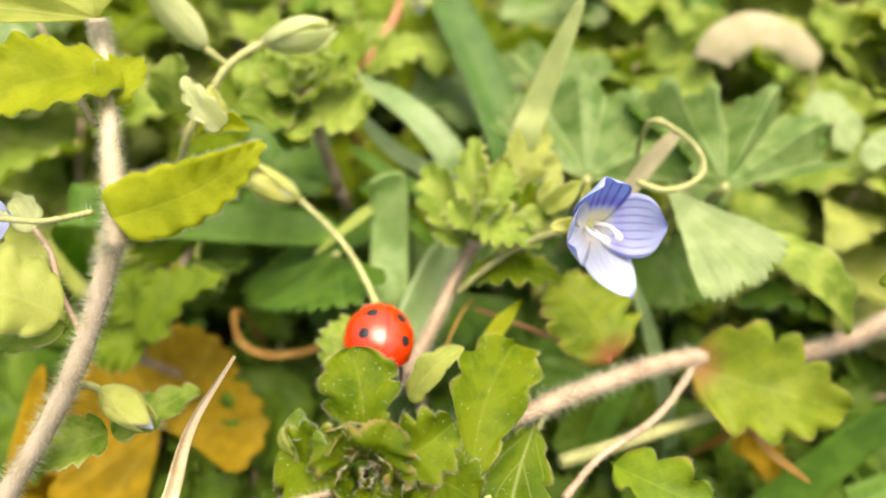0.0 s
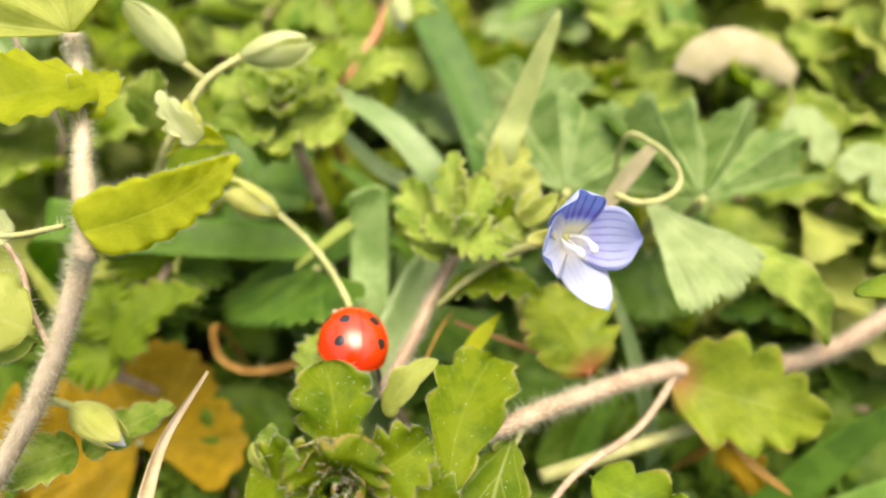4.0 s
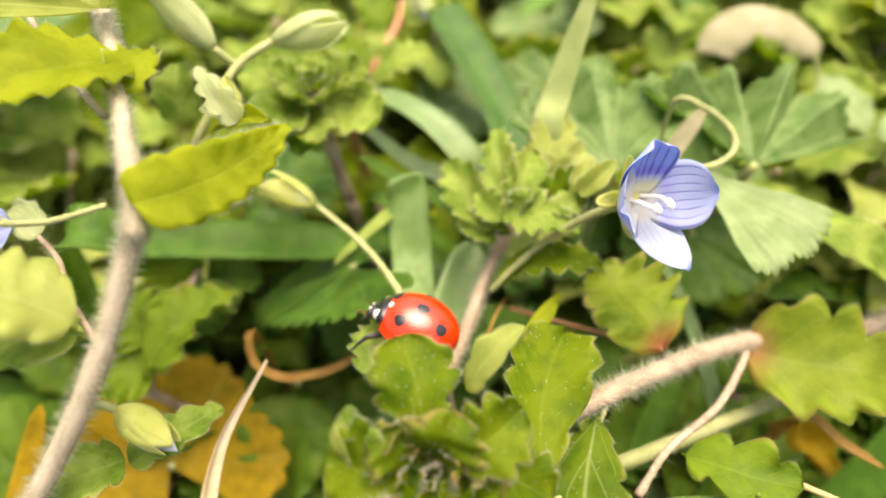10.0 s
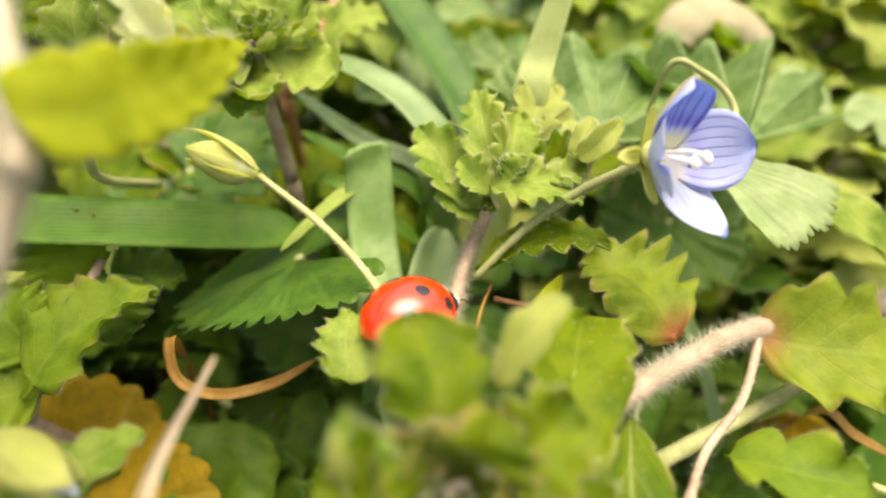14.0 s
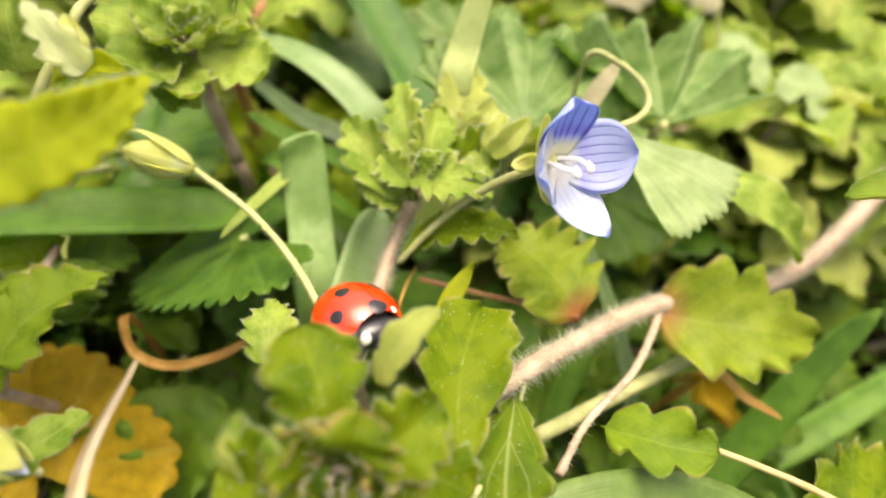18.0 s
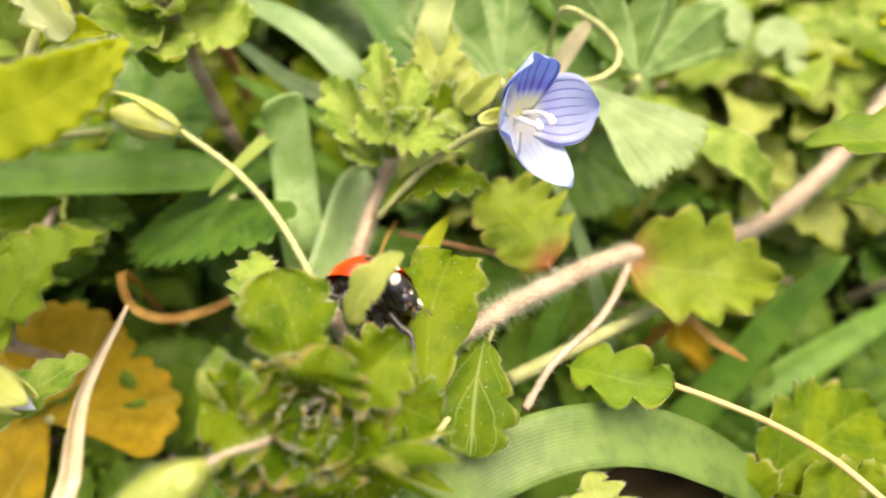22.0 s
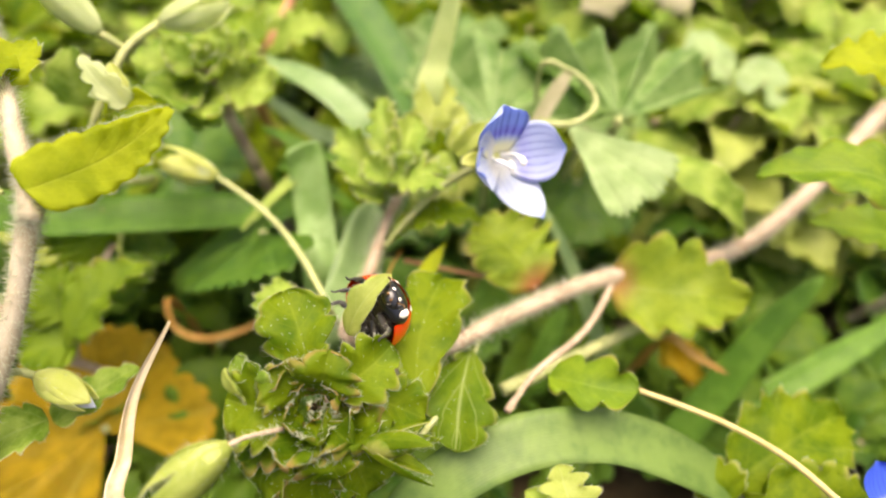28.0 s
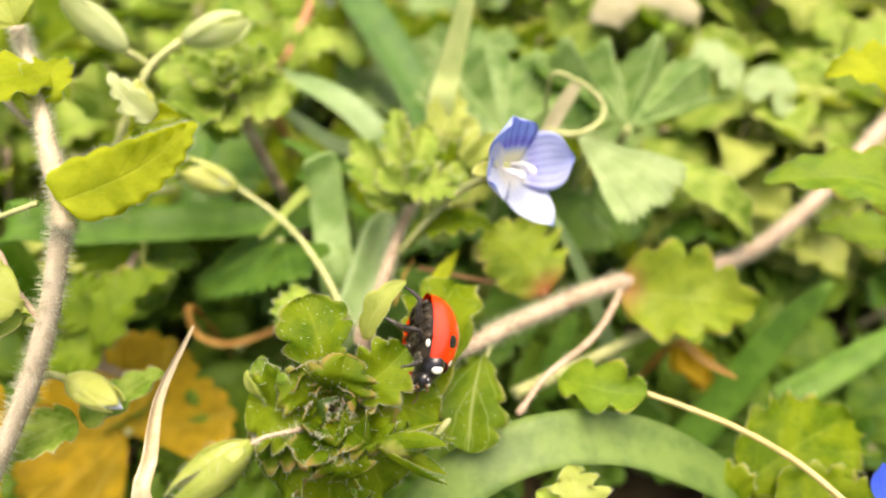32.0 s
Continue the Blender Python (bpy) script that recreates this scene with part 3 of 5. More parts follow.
# ---- kinds of things ----
def rosette(plant, centre, axis, rings, mat, hair=0.35, dots=14, seed=1):
    """Whorls of toothed leaves round a growing tip: rings of (count, length, width, rise in degrees, start radius, drop)."""
    rng = random.Random(seed)
    c, z = Vector(centre), Vector(axis).normalized()
    x = z.orthogonal().normalized()
    y = z.cross(x)
    for k, (count, length, width, rise, start, drop) in enumerate(rings):
        for i in range(count):
            w = 2 * math.pi * (i + 0.5 * (k % 2)) / count + rng.uniform(-0.32, 0.32)
            out = x * math.cos(w) + y * math.sin(w)
            e = radians(rise + rng.uniform(-15, 15))
            s = c + out * start - z * drop
            t = s + (out * math.cos(e) + z * math.sin(e)) * length * rng.uniform(0.72, 1.18)
            leaf(plant, s, t, z * math.cos(e) - out * math.sin(e) + out * 0.15, width * rng.uniform(0.85, 1.2), mat, teeth=3, cut=0.2, fold=rng.uniform(0.15, 0.5), arch=-rng.uniform(0.0, 0.12), wave=0.12, hair=hair, dots=dots, full=1.0, stalk=0.02, blunt=0.5)


def petal(cup, base, tip, facing, width, mat, nu=22, nv=12, oval=False, lift=0.22):
    """A broad rounded petal, cupped towards facing; an oval one tapers to both ends."""
    b, x, y, z, length = placed(base, tip, facing)
    ph = random.uniform(0, 6.28)
    grid, uv = [], []
    for i in range(nu + 1):
        u = i / nu
        if oval:
            half = 0.5 * width * max(0.10, math.sin(math.pi * (0.22 + 0.77 * u)) ** 0.55)
        else:
            half = 0.5 * width * ((0.42 + 0.58 * math.sin(0.5 * math.pi * u / 0.58)) if u < 0.58 else max(0.06, 1 - ((u - 0.58) / 0.42) ** 2.3) ** 0.5)
        row, ur = [], []
        for j in range(nv + 1):
            v = 2 * j / nv - 1
            up = lift * width * v * v * (0.4 + 0.6 * math.sin(math.pi * u)) - 0.10 * length * math.sin(math.pi * u) + 0.03 * width * math.sin(ph + 5 * u + 4 * v) * u
            row.append(b + x * (v * half) + y * (length * u * (1 - 0.05 * v * v)) + z * up)
            ur.append((u, j / nv))
        grid.append(row)
        uv.append(ur)
    return sheet("petal", grid, uv, 0.07, mat, cup, "", 0, 0, z)


def flower(plant, centre, axis, tips, widths, throat_mm=1.0, skins=(PETAL_TOP, PETAL_SIDE, PETAL_LOW, PETAL_LOW), label="pale blue four-petalled speedwell flower with dark veins"):
    """A speedwell flower: throat with four unequal petals, four sepals, two stamens and a style."""
    c, a = Vector(centre), Vector(axis).normalized()
    cup = egg("flower", c - a * 1.2, c + a * 0.5, throat_mm * 2, THROAT, plant, label, power=1.0)
    for tip, width, mat, oval, lift, rise in zip(tips, widths, skins, (False, False, True, False), (0.2, 0.12, 0.06, 0.2), (0.0, 0.0, 0.3, 0.0)):
        t = Vector(tip)
        s = c + (t - c).normalized() * 0.35 + a * rise
        petal(cup, s, t, c + a * 5.0 - t, width, mat, oval=oval, lift=lift)
    side = a.orthogonal().normalized()
    for k in range(4):
        w = 0.6 + k * 1.571
        d = Matrix.Rotation(w, 3, a) @ side
        leaf(cup, c - a * 1.0, c + d * 3.2 - a * 0.2, a, 1.3, SEPAL, teeth=1, cut=0.0, fold=0.2, arch=-0.05, hair=0.3, name="sepal", stalk=0.0, full=0.8, nu=12, nv=4, thick=0.1)
    up = Vector(tips[0]) - c
    up = (up - a * up.dot(a)).normalized()
    lat = a.cross(up)
    for s in (-1, 1):
        p0, p1, p2 = c + lat * 0.35 * s, c + a * 1.7 + lat * 0.85 * s - up * 0.1, c + a * 3.1 + lat * 0.6 * s - up * 0.5
        st = tube("stamen", [p0, p1, p2], 0.16, 0.2, STAMEN, cup, sides=7, label="white stamen")
        egg("anther", p2 - up * 0.5, p2 + up * 0.5, 0.62, STAMEN, st, "white anther")
    egg("stigma", c + a * 2.1 - up * 0.75, c + a * 2.45 - up * 0.85, 0.3, BLACK, cup, "dark tip of the style")
    tube("style", [c, c + a * 1.2 - up * 0.35, c + a * 2.2 - up * 0.75], 0.08, 0.10, STAMEN, cup, sides=6, label="slender white style")
    return cup


def round_flower(plant, centre, axis, size, **k):
    """A speedwell flower with evenly opened petals."""
    c, a = Vector(centre), Vector(axis).normalized()
    up = Vector((0, 0.6, 0.8))
    up = (up - a * up.dot(a)).normalized()
    lat = up.cross(a)
    return flower(plant, c, a, [c + (d + a * 0.25).normalized() * size for d in (up, lat, -up, -lat)], [size * 0.95, size * 0.9, size * 0.7, size * 0.9], **k)


def grass_blade(pts, facing, width, mat, label, **k):
    ob = thing("grass_blade", (pts[0][0], pts[0][1], 0.0), label, "grass blade", "grass blades")
    blade(ob, pts, facing, width, mat, name="blade", **k)
    line = [pts[0], pts[1]]
    tube("sheath", [line[0], tuple((p + q) / 2 for p, q in zip(*line))], width * 0.3, width * 0.22, STEM_GREEN, ob, sides=7)
    return ob


# ---- the ground ----
def ground_sheet():
    n = 70
    verts, faces = [], []
    for i in range(n + 1):
        for j in range(n + 1):
            x, y = (i / n - 0.5) * 420, (j / n) * 420 - 110
            e = min(i, j, n - i, n - j) / n
            z = (noise.noise((x * 0.05, y * 0.05, 0)) * 1.6 + noise.noise((x * 0.2, y * 0.2, 3)) * 0.8 - 1.0) * min(1, e * 10)
            if e == 0:
                x, y = (x * 600, (y - 100) * 600)
            verts.append((x, y, z))
    for i in range(n):
        for j in range(n):
            faces.append((i * (n + 1) + j, (i + 1) * (n + 1) + j, (i + 1) * (n + 1) + j + 1, i * (n + 1) + j + 1))
    ob = part("ground", verts, faces, SOIL, None, "dark crumbly soil under the plants", kind="structure")
    return tagged(ob, category="ground")


ground_sheet()

# ---- the plants and blades in the middle of the view ----

rosette_plant = thing("speedwell_plant", (64.8, 45.6, 0.0), "hairy speedwell shoot ending in a green leaf rosette", "speedwell plant")
tube("stem", [(-3.7, 12.9, 40.1), (0.3, 15.0, 39.0), (5.2, 16.5, 38.2), (13.3, 20.5, 35.3), (23.9, 25.0, 31.2), (37.3, 26.7, 29.1), (48.7, 31.7, 29.2), (66.4, 43.1, 32.1)], 0.62, 1.0, STEM, rosette_plant, hairs=3000, hair_mm=1.0, label='pinkish hairy trailing stem', n=60, knots=(0.6,))
root(rosette_plant, (66.4, 43.1, 32.1), 1.1, STEM_PALE)
tube("stem", [(-3.7, 12.9, 40.1), (-4.5, 12.4, 40.4), (-5.3, 12.1, 40.8)], 0.6, 0.35, STEM, rosette_plant)
rosette(rosette_plant, (-5.2, 11.1, 42.7), (0.12, -0.36, 0.92), [(3, 1.5, 0.6, 80, 0.3, 0.4), (4, 2.5, 2.0, 76, 1.0, 0.2), (4, 3.7, 4.4, 60, 1.9, 0.5)], LEAF_ROSETTE, hair=0.45, dots=5, seed=4)
egg("shoot_tip", (-5.3, 11.3, 42.3), (-5.2, 11, 43.4), 0.6, SOIL, rosette_plant, "dark brown growing tip")
leaf(rosette_plant, (-5.1, 12.8, 44.8), (-6.3, 18.5, 46.8), (0.05, -0.40, 0.91), 5.4, LEAF_MID, teeth=3, cut=0.22, blunt=0.55, dots=54, hair=0.38, arch=0.07, full=0.95, stalk=0.02, wave=0.10)
leaf(rosette_plant, (-6.2, 11.3, 43.2), (-11, 12.4, 43.7), (-0.10, -0.42, 0.90), 6.0, LEAF_MID, cut=0.24, blunt=0.48, arch=0.16, wave=0.12, teeth=3, dots=24, hair=0.36, stalk=0.02, full=0.95)
leaf(rosette_plant, (-6.1, 10.5, 42.4), (-11.1, 9.9, 40.7), (0.0, -0.30, 0.95), 4.6, LEAF_ROSETTE, cut=0.28, blunt=0.5, arch=0.14, teeth=3, dots=24, hair=0.36, stalk=0.02, full=0.95)
leaf(rosette_plant, (-3.9, 11.6, 43.9), (0.8, 13.8, 45.3), (0.15, -0.40, 0.90), 4.9, LEAF_MID, cut=0.28, blunt=0.5, arch=0.1, teeth=3, dots=24, hair=0.36, stalk=0.02, full=0.95)
leaf(rosette_plant, (-4.1, 10.9, 43.2), (-1.5, 8, 43.4), (0.20, -0.32, 0.93), 5.0, LEAF_ROSETTE, cut=0.26, arch=-0.1, wave=0.13, blunt=0.5, teeth=3, dots=14, hair=0.45, stalk=0.02, full=0.95, curl=-0.2)
leaf(rosette_plant, (-2, 11.3, 42.7), (2.4, 9.8, 40.5), (0.15, -0.20, 0.97), 4.6, LEAF_MID, cut=0.30, arch=0.06, teeth=3, dots=24, hair=0.36, stalk=0.02, full=0.95)
leaf(rosette_plant, (-4.9, 10, 42.5), (-4, 6.5, 41.3), (0.08, -0.30, 0.95), 5.4, LEAF_ROSETTE, cut=0.36, arch=0.2, blunt=0.5, wave=0.12, teeth=3, dots=24, hair=0.36, stalk=0.02, full=0.95)
leaf(rosette_plant, (-4.8, 11.9, 43.8), (-3.5, 13.2, 46.8), (0.10, -0.45, 0.89), 5.2, LEAF_ROSETTE, cut=0.26, arch=0.26, blunt=0.5, curl=-0.2, teeth=3, dots=24, hair=0.36, stalk=0.02, full=0.95)
leaf(rosette_plant, (-5.9, 11.7, 43.5), (-7.9, 13.1, 45.9), (-0.05, -0.40, 0.91), 4.2, LEAF_ROSETTE, cut=0.26, arch=0.2, curl=-0.15, teeth=3, dots=24, hair=0.36, stalk=0.02, full=0.95)
leaf(rosette_plant, (-6.4, 10.3, 42), (-10, 7.1, 37.8), (-0.05, -0.12, 0.99), 5.0, LEAF_MID, cut=0.3, teeth=3, dots=24, hair=0.36, stalk=0.02, full=0.95)
leaf(rosette_plant, (-5.4, 9.9, 41.8), (-6.8, 6, 37), (0.0, -0.10, 0.99), 4.8, LEAF_ROSETTE, cut=0.32, teeth=3, dots=24, hair=0.36, stalk=0.02, full=0.95)
leaf(rosette_plant, (-4.1, 9.8, 41.6), (-2.4, 6.1, 37), (0.10, -0.10, 0.99), 4.4, LEAF_MID, cut=0.32, teeth=3, dots=24, hair=0.36, stalk=0.02, full=0.95)
leaf(rosette_plant, (-9.0, 21.4, 36.2), (-8.4, 26.6, 36.4), (0.10, -0.10, 0.99), 4.0, LEAF_YOUNG, teeth=4, cut=0.22, hair=0.3, dots=20, stalk=0.0)
leaf(rosette_plant, (-2.3, 15.7, 44.1), (1.4, 18.2, 47.4), (-0.40, -0.35, 0.85), 2.1, LEAF_PALE, teeth=2, cut=0.2, fold=0.4, hair=0.28, stalk=0.0, full=0.8, blunt=0.55)
leaf(rosette_plant, (1.9, 10.7, 40.5), (5.9, 22.5, 39.4), (0.00, -0.26, 0.97), 6.6, LEAF_MID, teeth=3, cut=0.22, blunt=0.42, hair=0.34, dots=54, full=1.5, stalk=0.05, arch=0.03, wave=0.10)
leaf(rosette_plant, (-8.0, 11.9, 43.8), (-9.6, 14.2, 46.4), (-0.39, -0.26, 0.88), 3.0, LEAF_YOUNG, teeth=3, hair=0.3, dots=8, stalk=0.0)
bud(rosette_plant, (-2.1, 7.8, 43.5), (2.7, 6.3, 43.9), 2.4, LEAF_MID, LEAF_MID, "green bud with narrow spread sepals", splay=1.3, count=5, slim=0.5)
bud(rosette_plant, (-10.0, 8.3, 45.9), (-15.0, 5.6, 45.8), 3.0, LEAF_PALE, SEPAL, "pale hairy green flower bud", splay=0.4, hair=0.9)
tube("pedicel", [(-7.2, 9.7, 43.5), (-9.1, 8.9, 45.2), (-10.1, 8.3, 45.9)], 0.15, 0.16, STEM, rosette_plant, hairs=40)
leaf(rosette_plant, (-9.5, 11.4, 46.2), (-9.9, 12.4, 48.2), (-0.52, -0.31, 0.80), 0.8, LEAF_PALE, teeth=1, cut=0.0, hair=0.0, stalk=0.0)
leaf(rosette_plant, (23.5, 24.8, 31), (36.4, 19.5, 32.2), (0.05, -0.30, 0.95), 10.6, LEAF_REDBASE, teeth=4, cut=0.17, full=0.6, blunt=0.75, stalk=0.03, arch=0.05, wave=0.08, label='broad toothed leaf reddish at its base')
tube("stem", [(24.1, 24.9, 31.2), (22.7, 22.7, 30.9), (18.9, 18.8, 31.7), (13.1, 14.9, 33.8), (9.4, 11.3, 35.1)], 0.38, 0.28, STEM, rosette_plant, hairs=120, hair_mm=0.5, knots=(0.97,), label='thin tan side stem')
leaf(rosette_plant, (13.6, 14.2, 34.6), (20.0, 10.3, 37.0), (0.10, -0.04, 0.99), 5.2, LEAF, teeth=2, cut=0.42, blunt=0.45, full=0.75, stalk=0.05, arch=0.1)
tube("stem", [(29.3, 22.1, 26.2), (25.7, 20.9, 26.1), (18.2, 18.7, 26.0), (10.9, 16.3, 27.1)], 0.6, 0.7, STEM_GREEN, rosette_plant, hairs=60, label='pale green stem')
leaf(rosette_plant, (7.7, 17.1, 37.1), (4.5, 8.3, 36.7), (0.15, -0.24, 0.96), 5.8, LEAF_VEINED, teeth=3, cut=0.3, full=1.1, blunt=0.5, arch=0.06, stalk=0.1, hair=0.25, dots=26)
tube("pedicel", [(8.8, 18.2, 36.8), (5.3, 13.0, 37.0), (2.0, 9.4, 38.3)], 0.24, 0.24, STEM_GREEN, rosette_plant, hairs=30)
flower_plant = thing("speedwell_plant", (-1.4, 29.2, 0.0), "speedwell shoot with an open blue flower", "speedwell plant")
root(flower_plant, (-3.6, 22.9, 31.4), 0.65, STEM)
tube("stem", [(-3.6, 22.9, 31.4), (-0.8, 28.5, 31.7), (1.6, 34.0, 32.5), (4.3, 37.9, 34.6)], 0.66, 0.6, STEM, flower_plant, hairs=700, hair_mm=1.0, label='pinkish hairy upright stem')
leaf(flower_plant, (2.1, 34.9, 36.7), (-1.6, 42.3, 39.5), (-0.30, -0.25, 0.92), 4.4, LEAF_YOUNG, fold=0.3, teeth=4, cut=0.27, blunt=0.62, hair=0.38, dots=8, full=0.8, stalk=0.02, wave=0.13)
leaf(flower_plant, (2.2, 34.5, 36.4), (-1, 36.4, 37.6), (-0.20, -0.08, 0.98), 3.4, LEAF_YOUNG, fold=0.3, teeth=4, cut=0.27, blunt=0.62, hair=0.38, dots=8, full=0.8, stalk=0.02, wave=0.13)
leaf(flower_plant, (3.5, 35.4, 38.6), (3.2, 43.4, 42.1), (-0.45, -0.30, 0.84), 3.9, LEAF_YOUNG, fold=0.45, teeth=4, cut=0.27, blunt=0.62, hair=0.38, dots=8, full=0.8, stalk=0.02, wave=0.13)
leaf(flower_plant, (4.4, 34.8, 39), (6.1, 40.4, 41.9), (0.15, -0.30, 0.94), 4.2, LEAF_YOUNG, fold=0.4, teeth=4, cut=0.27, blunt=0.62, hair=0.38, dots=8, full=0.8, stalk=0.02, wave=0.13)
leaf(flower_plant, (6.6, 39.3, 38.2), (9.5, 46.4, 41.8), (0.05, -0.33, 0.94), 4.6, LEAF_PALE, fold=0.3, teeth=4, cut=0.27, blunt=0.62, hair=0.38, dots=8, full=0.8, stalk=0.02, wave=0.13)
leaf(flower_plant, (7.3, 39.2, 38.2), (11.7, 42.4, 40.1), (0.25, -0.30, 0.92), 3.8, LEAF_PALE, fold=0.35, teeth=4, cut=0.27, blunt=0.62, hair=0.38, dots=8, full=0.8, stalk=0.02, wave=0.13)
leaf(flower_plant, (3.9, 34.7, 39.9), (5.3, 35.2, 41.7), (0.10, -0.10, 0.99), 2.0, LEAF_YOUNG, fold=0.5, teeth=4, cut=0.27, blunt=0.62, hair=0.38, dots=8, full=0.8, stalk=0.02, wave=0.13)
leaf(flower_plant, (5.8, 35.5, 39.1), (11.3, 37.7, 40.6), (0.30, -0.25, 0.92), 4.0, LEAF_MID, fold=0.4, teeth=4, cut=0.27, blunt=0.62, hair=0.38, dots=8, full=0.8, stalk=0.02, wave=0.13)
leaf(flower_plant, (5.6, 35.1, 39.3), (10.3, 34.9, 40.2), (0.15, -0.05, 0.99), 3.4, LEAF_YOUNG, fold=0.35, teeth=4, cut=0.27, blunt=0.62, hair=0.38, dots=8, full=0.8, stalk=0.02, wave=0.13)
leaf(flower_plant, (2.7, 35, 39.3), (8.8, 31.6, 40.3), (0.05, 0.02, 1.0), 4.2, LEAF_YOUNG, fold=0.2, teeth=5, cut=0.32, blunt=0.6, hair=0.5, dots=14, full=0.85, stalk=0.02, wave=0.13)
leaf(flower_plant, (2.8, 34.8, 38.6), (0.6, 37.1, 40.2), (-0.25, -0.15, 0.96), 3.0, LEAF_YOUNG, fold=0.4, teeth=4, cut=0.27, blunt=0.62, hair=0.38, dots=8, full=0.8, stalk=0.02, wave=0.13)
leaf(flower_plant, (3.7, 35.2, 36.6), (1.9, 35.6, 36.5), (0.0, 0.05, 1.0), 2.6, LEAF_MID, fold=0.3, teeth=4, cut=0.27, blunt=0.62, hair=0.38, dots=8, full=0.8, stalk=0.02, wave=0.13)
leaf(flower_plant, (9.1, 34.6, 41.7), (12.2, 35.7, 44.4), (0.10, -0.30, 0.95), 2.0, LEAF_PALE, teeth=2, cut=0.1, fold=0.4, hair=0.4, stalk=0.0)
leaf(flower_plant, (9, 35.2, 41.5), (10.7, 37.5, 43.4), (-0.10, -0.30, 0.95), 1.8, LEAF_PALE, teeth=2, cut=0.1, fold=0.4, hair=0.4, stalk=0.0)
leaf(flower_plant, (1.7, 31.7, 33.3), (10.6, 29.2, 38.3), (0.05, 0.10, 0.99), 4.8, LEAF_MID, teeth=5, cut=0.26, hair=0.5, dots=24, full=0.8, stalk=0.06)
tube("pedicel", [(1.4, 30.7, 33.7), (4, 31.6, 36.5), (6.4, 32, 39.1), (8.8, 31.1, 42.5), (10.8, 29.8, 45.2)], 0.3, 0.34, STEM_GREEN, flower_plant, hairs=120, hair_mm=0.4)
flower(flower_plant, (11.6, 29.6, 46.1), (0.35, -0.70, 0.62), [(12.0, 29.7, 51.6), (17.3, 28.3, 47.5), (14.8, 24.2, 43.7), (9.2, 26.2, 48.8)], [5.0, 5.2, 4.0, 5.0])
tube("stem", [(3.2, 30.4, 31.2), (9.7, 27.4, 31.5), (15.5, 24.0, 32.9)], 0.22, 0.26, STEM_RED, flower_plant, label='thin reddish runner')
leaf(flower_plant, (15.6, 23.6, 33.1), (11.3, 32.2, 33.7), (0.15, -0.23, 0.96), 10.0, LEAF_REDBASE, teeth=5, cut=0.2, full=0.7, stalk=0.03, hair=0.3, label='toothed leaf with a reddish base')
leaf(flower_plant, (3.2, 24.2, 33.6), (7.4, 28.8, 35.6), (-0.20, -0.19, 0.96), 1.5, LEAF_LIME, teeth=1, cut=0.0, blunt=0.95, full=0.7, stalk=0.0, hair=0.1, label='small yellowed leaf')
tube("stem", [(0.2, 25.4, 32.4), (1.6, 28.6, 32.6), (3.0, 31.0, 32.2)], 0.13, 0.12, TAN, flower_plant)
tall_plant = thing("speedwell_plant", (-34.8, 11.7, 0.0), "tall speedwell plant with a thick pale hairy stem", "speedwell plant")
tube("stem", [(-33.6, 7.9, 36.8), (-27.7, 14.1, 43.0), (-24.4, 18.5, 47.3), (-22.0, 22.8, 51.8), (-21.5, 24.2, 53.1), (-23.2, 30.5, 54.5), (-25.8, 38.7, 55.3), (-26.1, 40.6, 57.3)], 0.74, 0.55, STEM_PALE, tall_plant, hairs=2600, hair_mm=0.75, n=60, knots=(0.5, 0.66), label='thick pale hairy stem')
root(tall_plant, (-33.6, 7.9, 36.8), 0.74, STEM_PALE)
leaf(tall_plant, (-20.9, 23.7, 54.5), (-13.2, 32.0, 52.9), (0.12, -0.78, 0.61), 4.6, LEAF_LIME, teeth=7, cut=0.08, blunt=0.7, full=0.42, stalk=0.0, hair=0.4, arch=0.05, fold=0.06, wave=0.045)
leaf(tall_plant, (-24.3, 37.3, 55.0), (-31.7, 30.4, 57.5), (0.00, -0.30, 0.95), 7.0, LEAF_LIME, teeth=6, cut=0.08, full=0.7, stalk=0.0, hair=0.3)
leaf(tall_plant, (-24.2, 33.8, 54.9), (-23.7, 39.1, 55.0), (0.21, -0.28, 0.94), 3.4, LEAF_LIME, teeth=3, cut=0.2, stalk=0.0)
leaf(tall_plant, (-25.6, 20.0, 48.4), (-31.8, 19.9, 52.6), (0.00, 0.03, 1.00), 6.0, LEAF_PALE, teeth=4, cut=0.12, full=0.7, stalk=0.05)
leaf(tall_plant, (-25.7, 19.8, 47.6), (-32.8, 19.1, 45.9), (0.00, -0.19, 0.98), 3.6, LEAF_YOUNG, teeth=4, cut=0.18, stalk=0.05)
leaf(tall_plant, (-30.8, 27.6, 48.2), (-33.2, 30.1, 48.7), (0.00, -0.19, 0.98), 2.4, SEPAL_PALE, teeth=2, cut=0.1, stalk=0.0)
tube("pedicel", [(-24.7, 19.0, 47.0), (-27.1, 22.2, 47.7), (-28.6, 25.2, 48.3), (-30.8, 27.6, 48.2)], 0.22, 0.18, STEM, tall_plant, hairs=40)
bud(tall_plant, (-25.8, 17.8, 41.3), (-22.2, 15.5, 39.1), 3.4, SEPAL, PETAL_TOP, "green flower bud showing a blue tip", splay=0.35, blue=True)
tube("pedicel", [(-26.5, 16.5, 44.1), (-26.5, 17.6, 42.4), (-25.8, 17.7, 41.2)], 0.3, 0.3, STEM_GREEN, tall_plant)
leaf(tall_plant, (-26.0, 15.5, 37.2), (-20.4, 19.7, 36.5), (0.00, -0.08, 1.00), 3.4, LEAF_YOUNG, teeth=3, stalk=0.0)
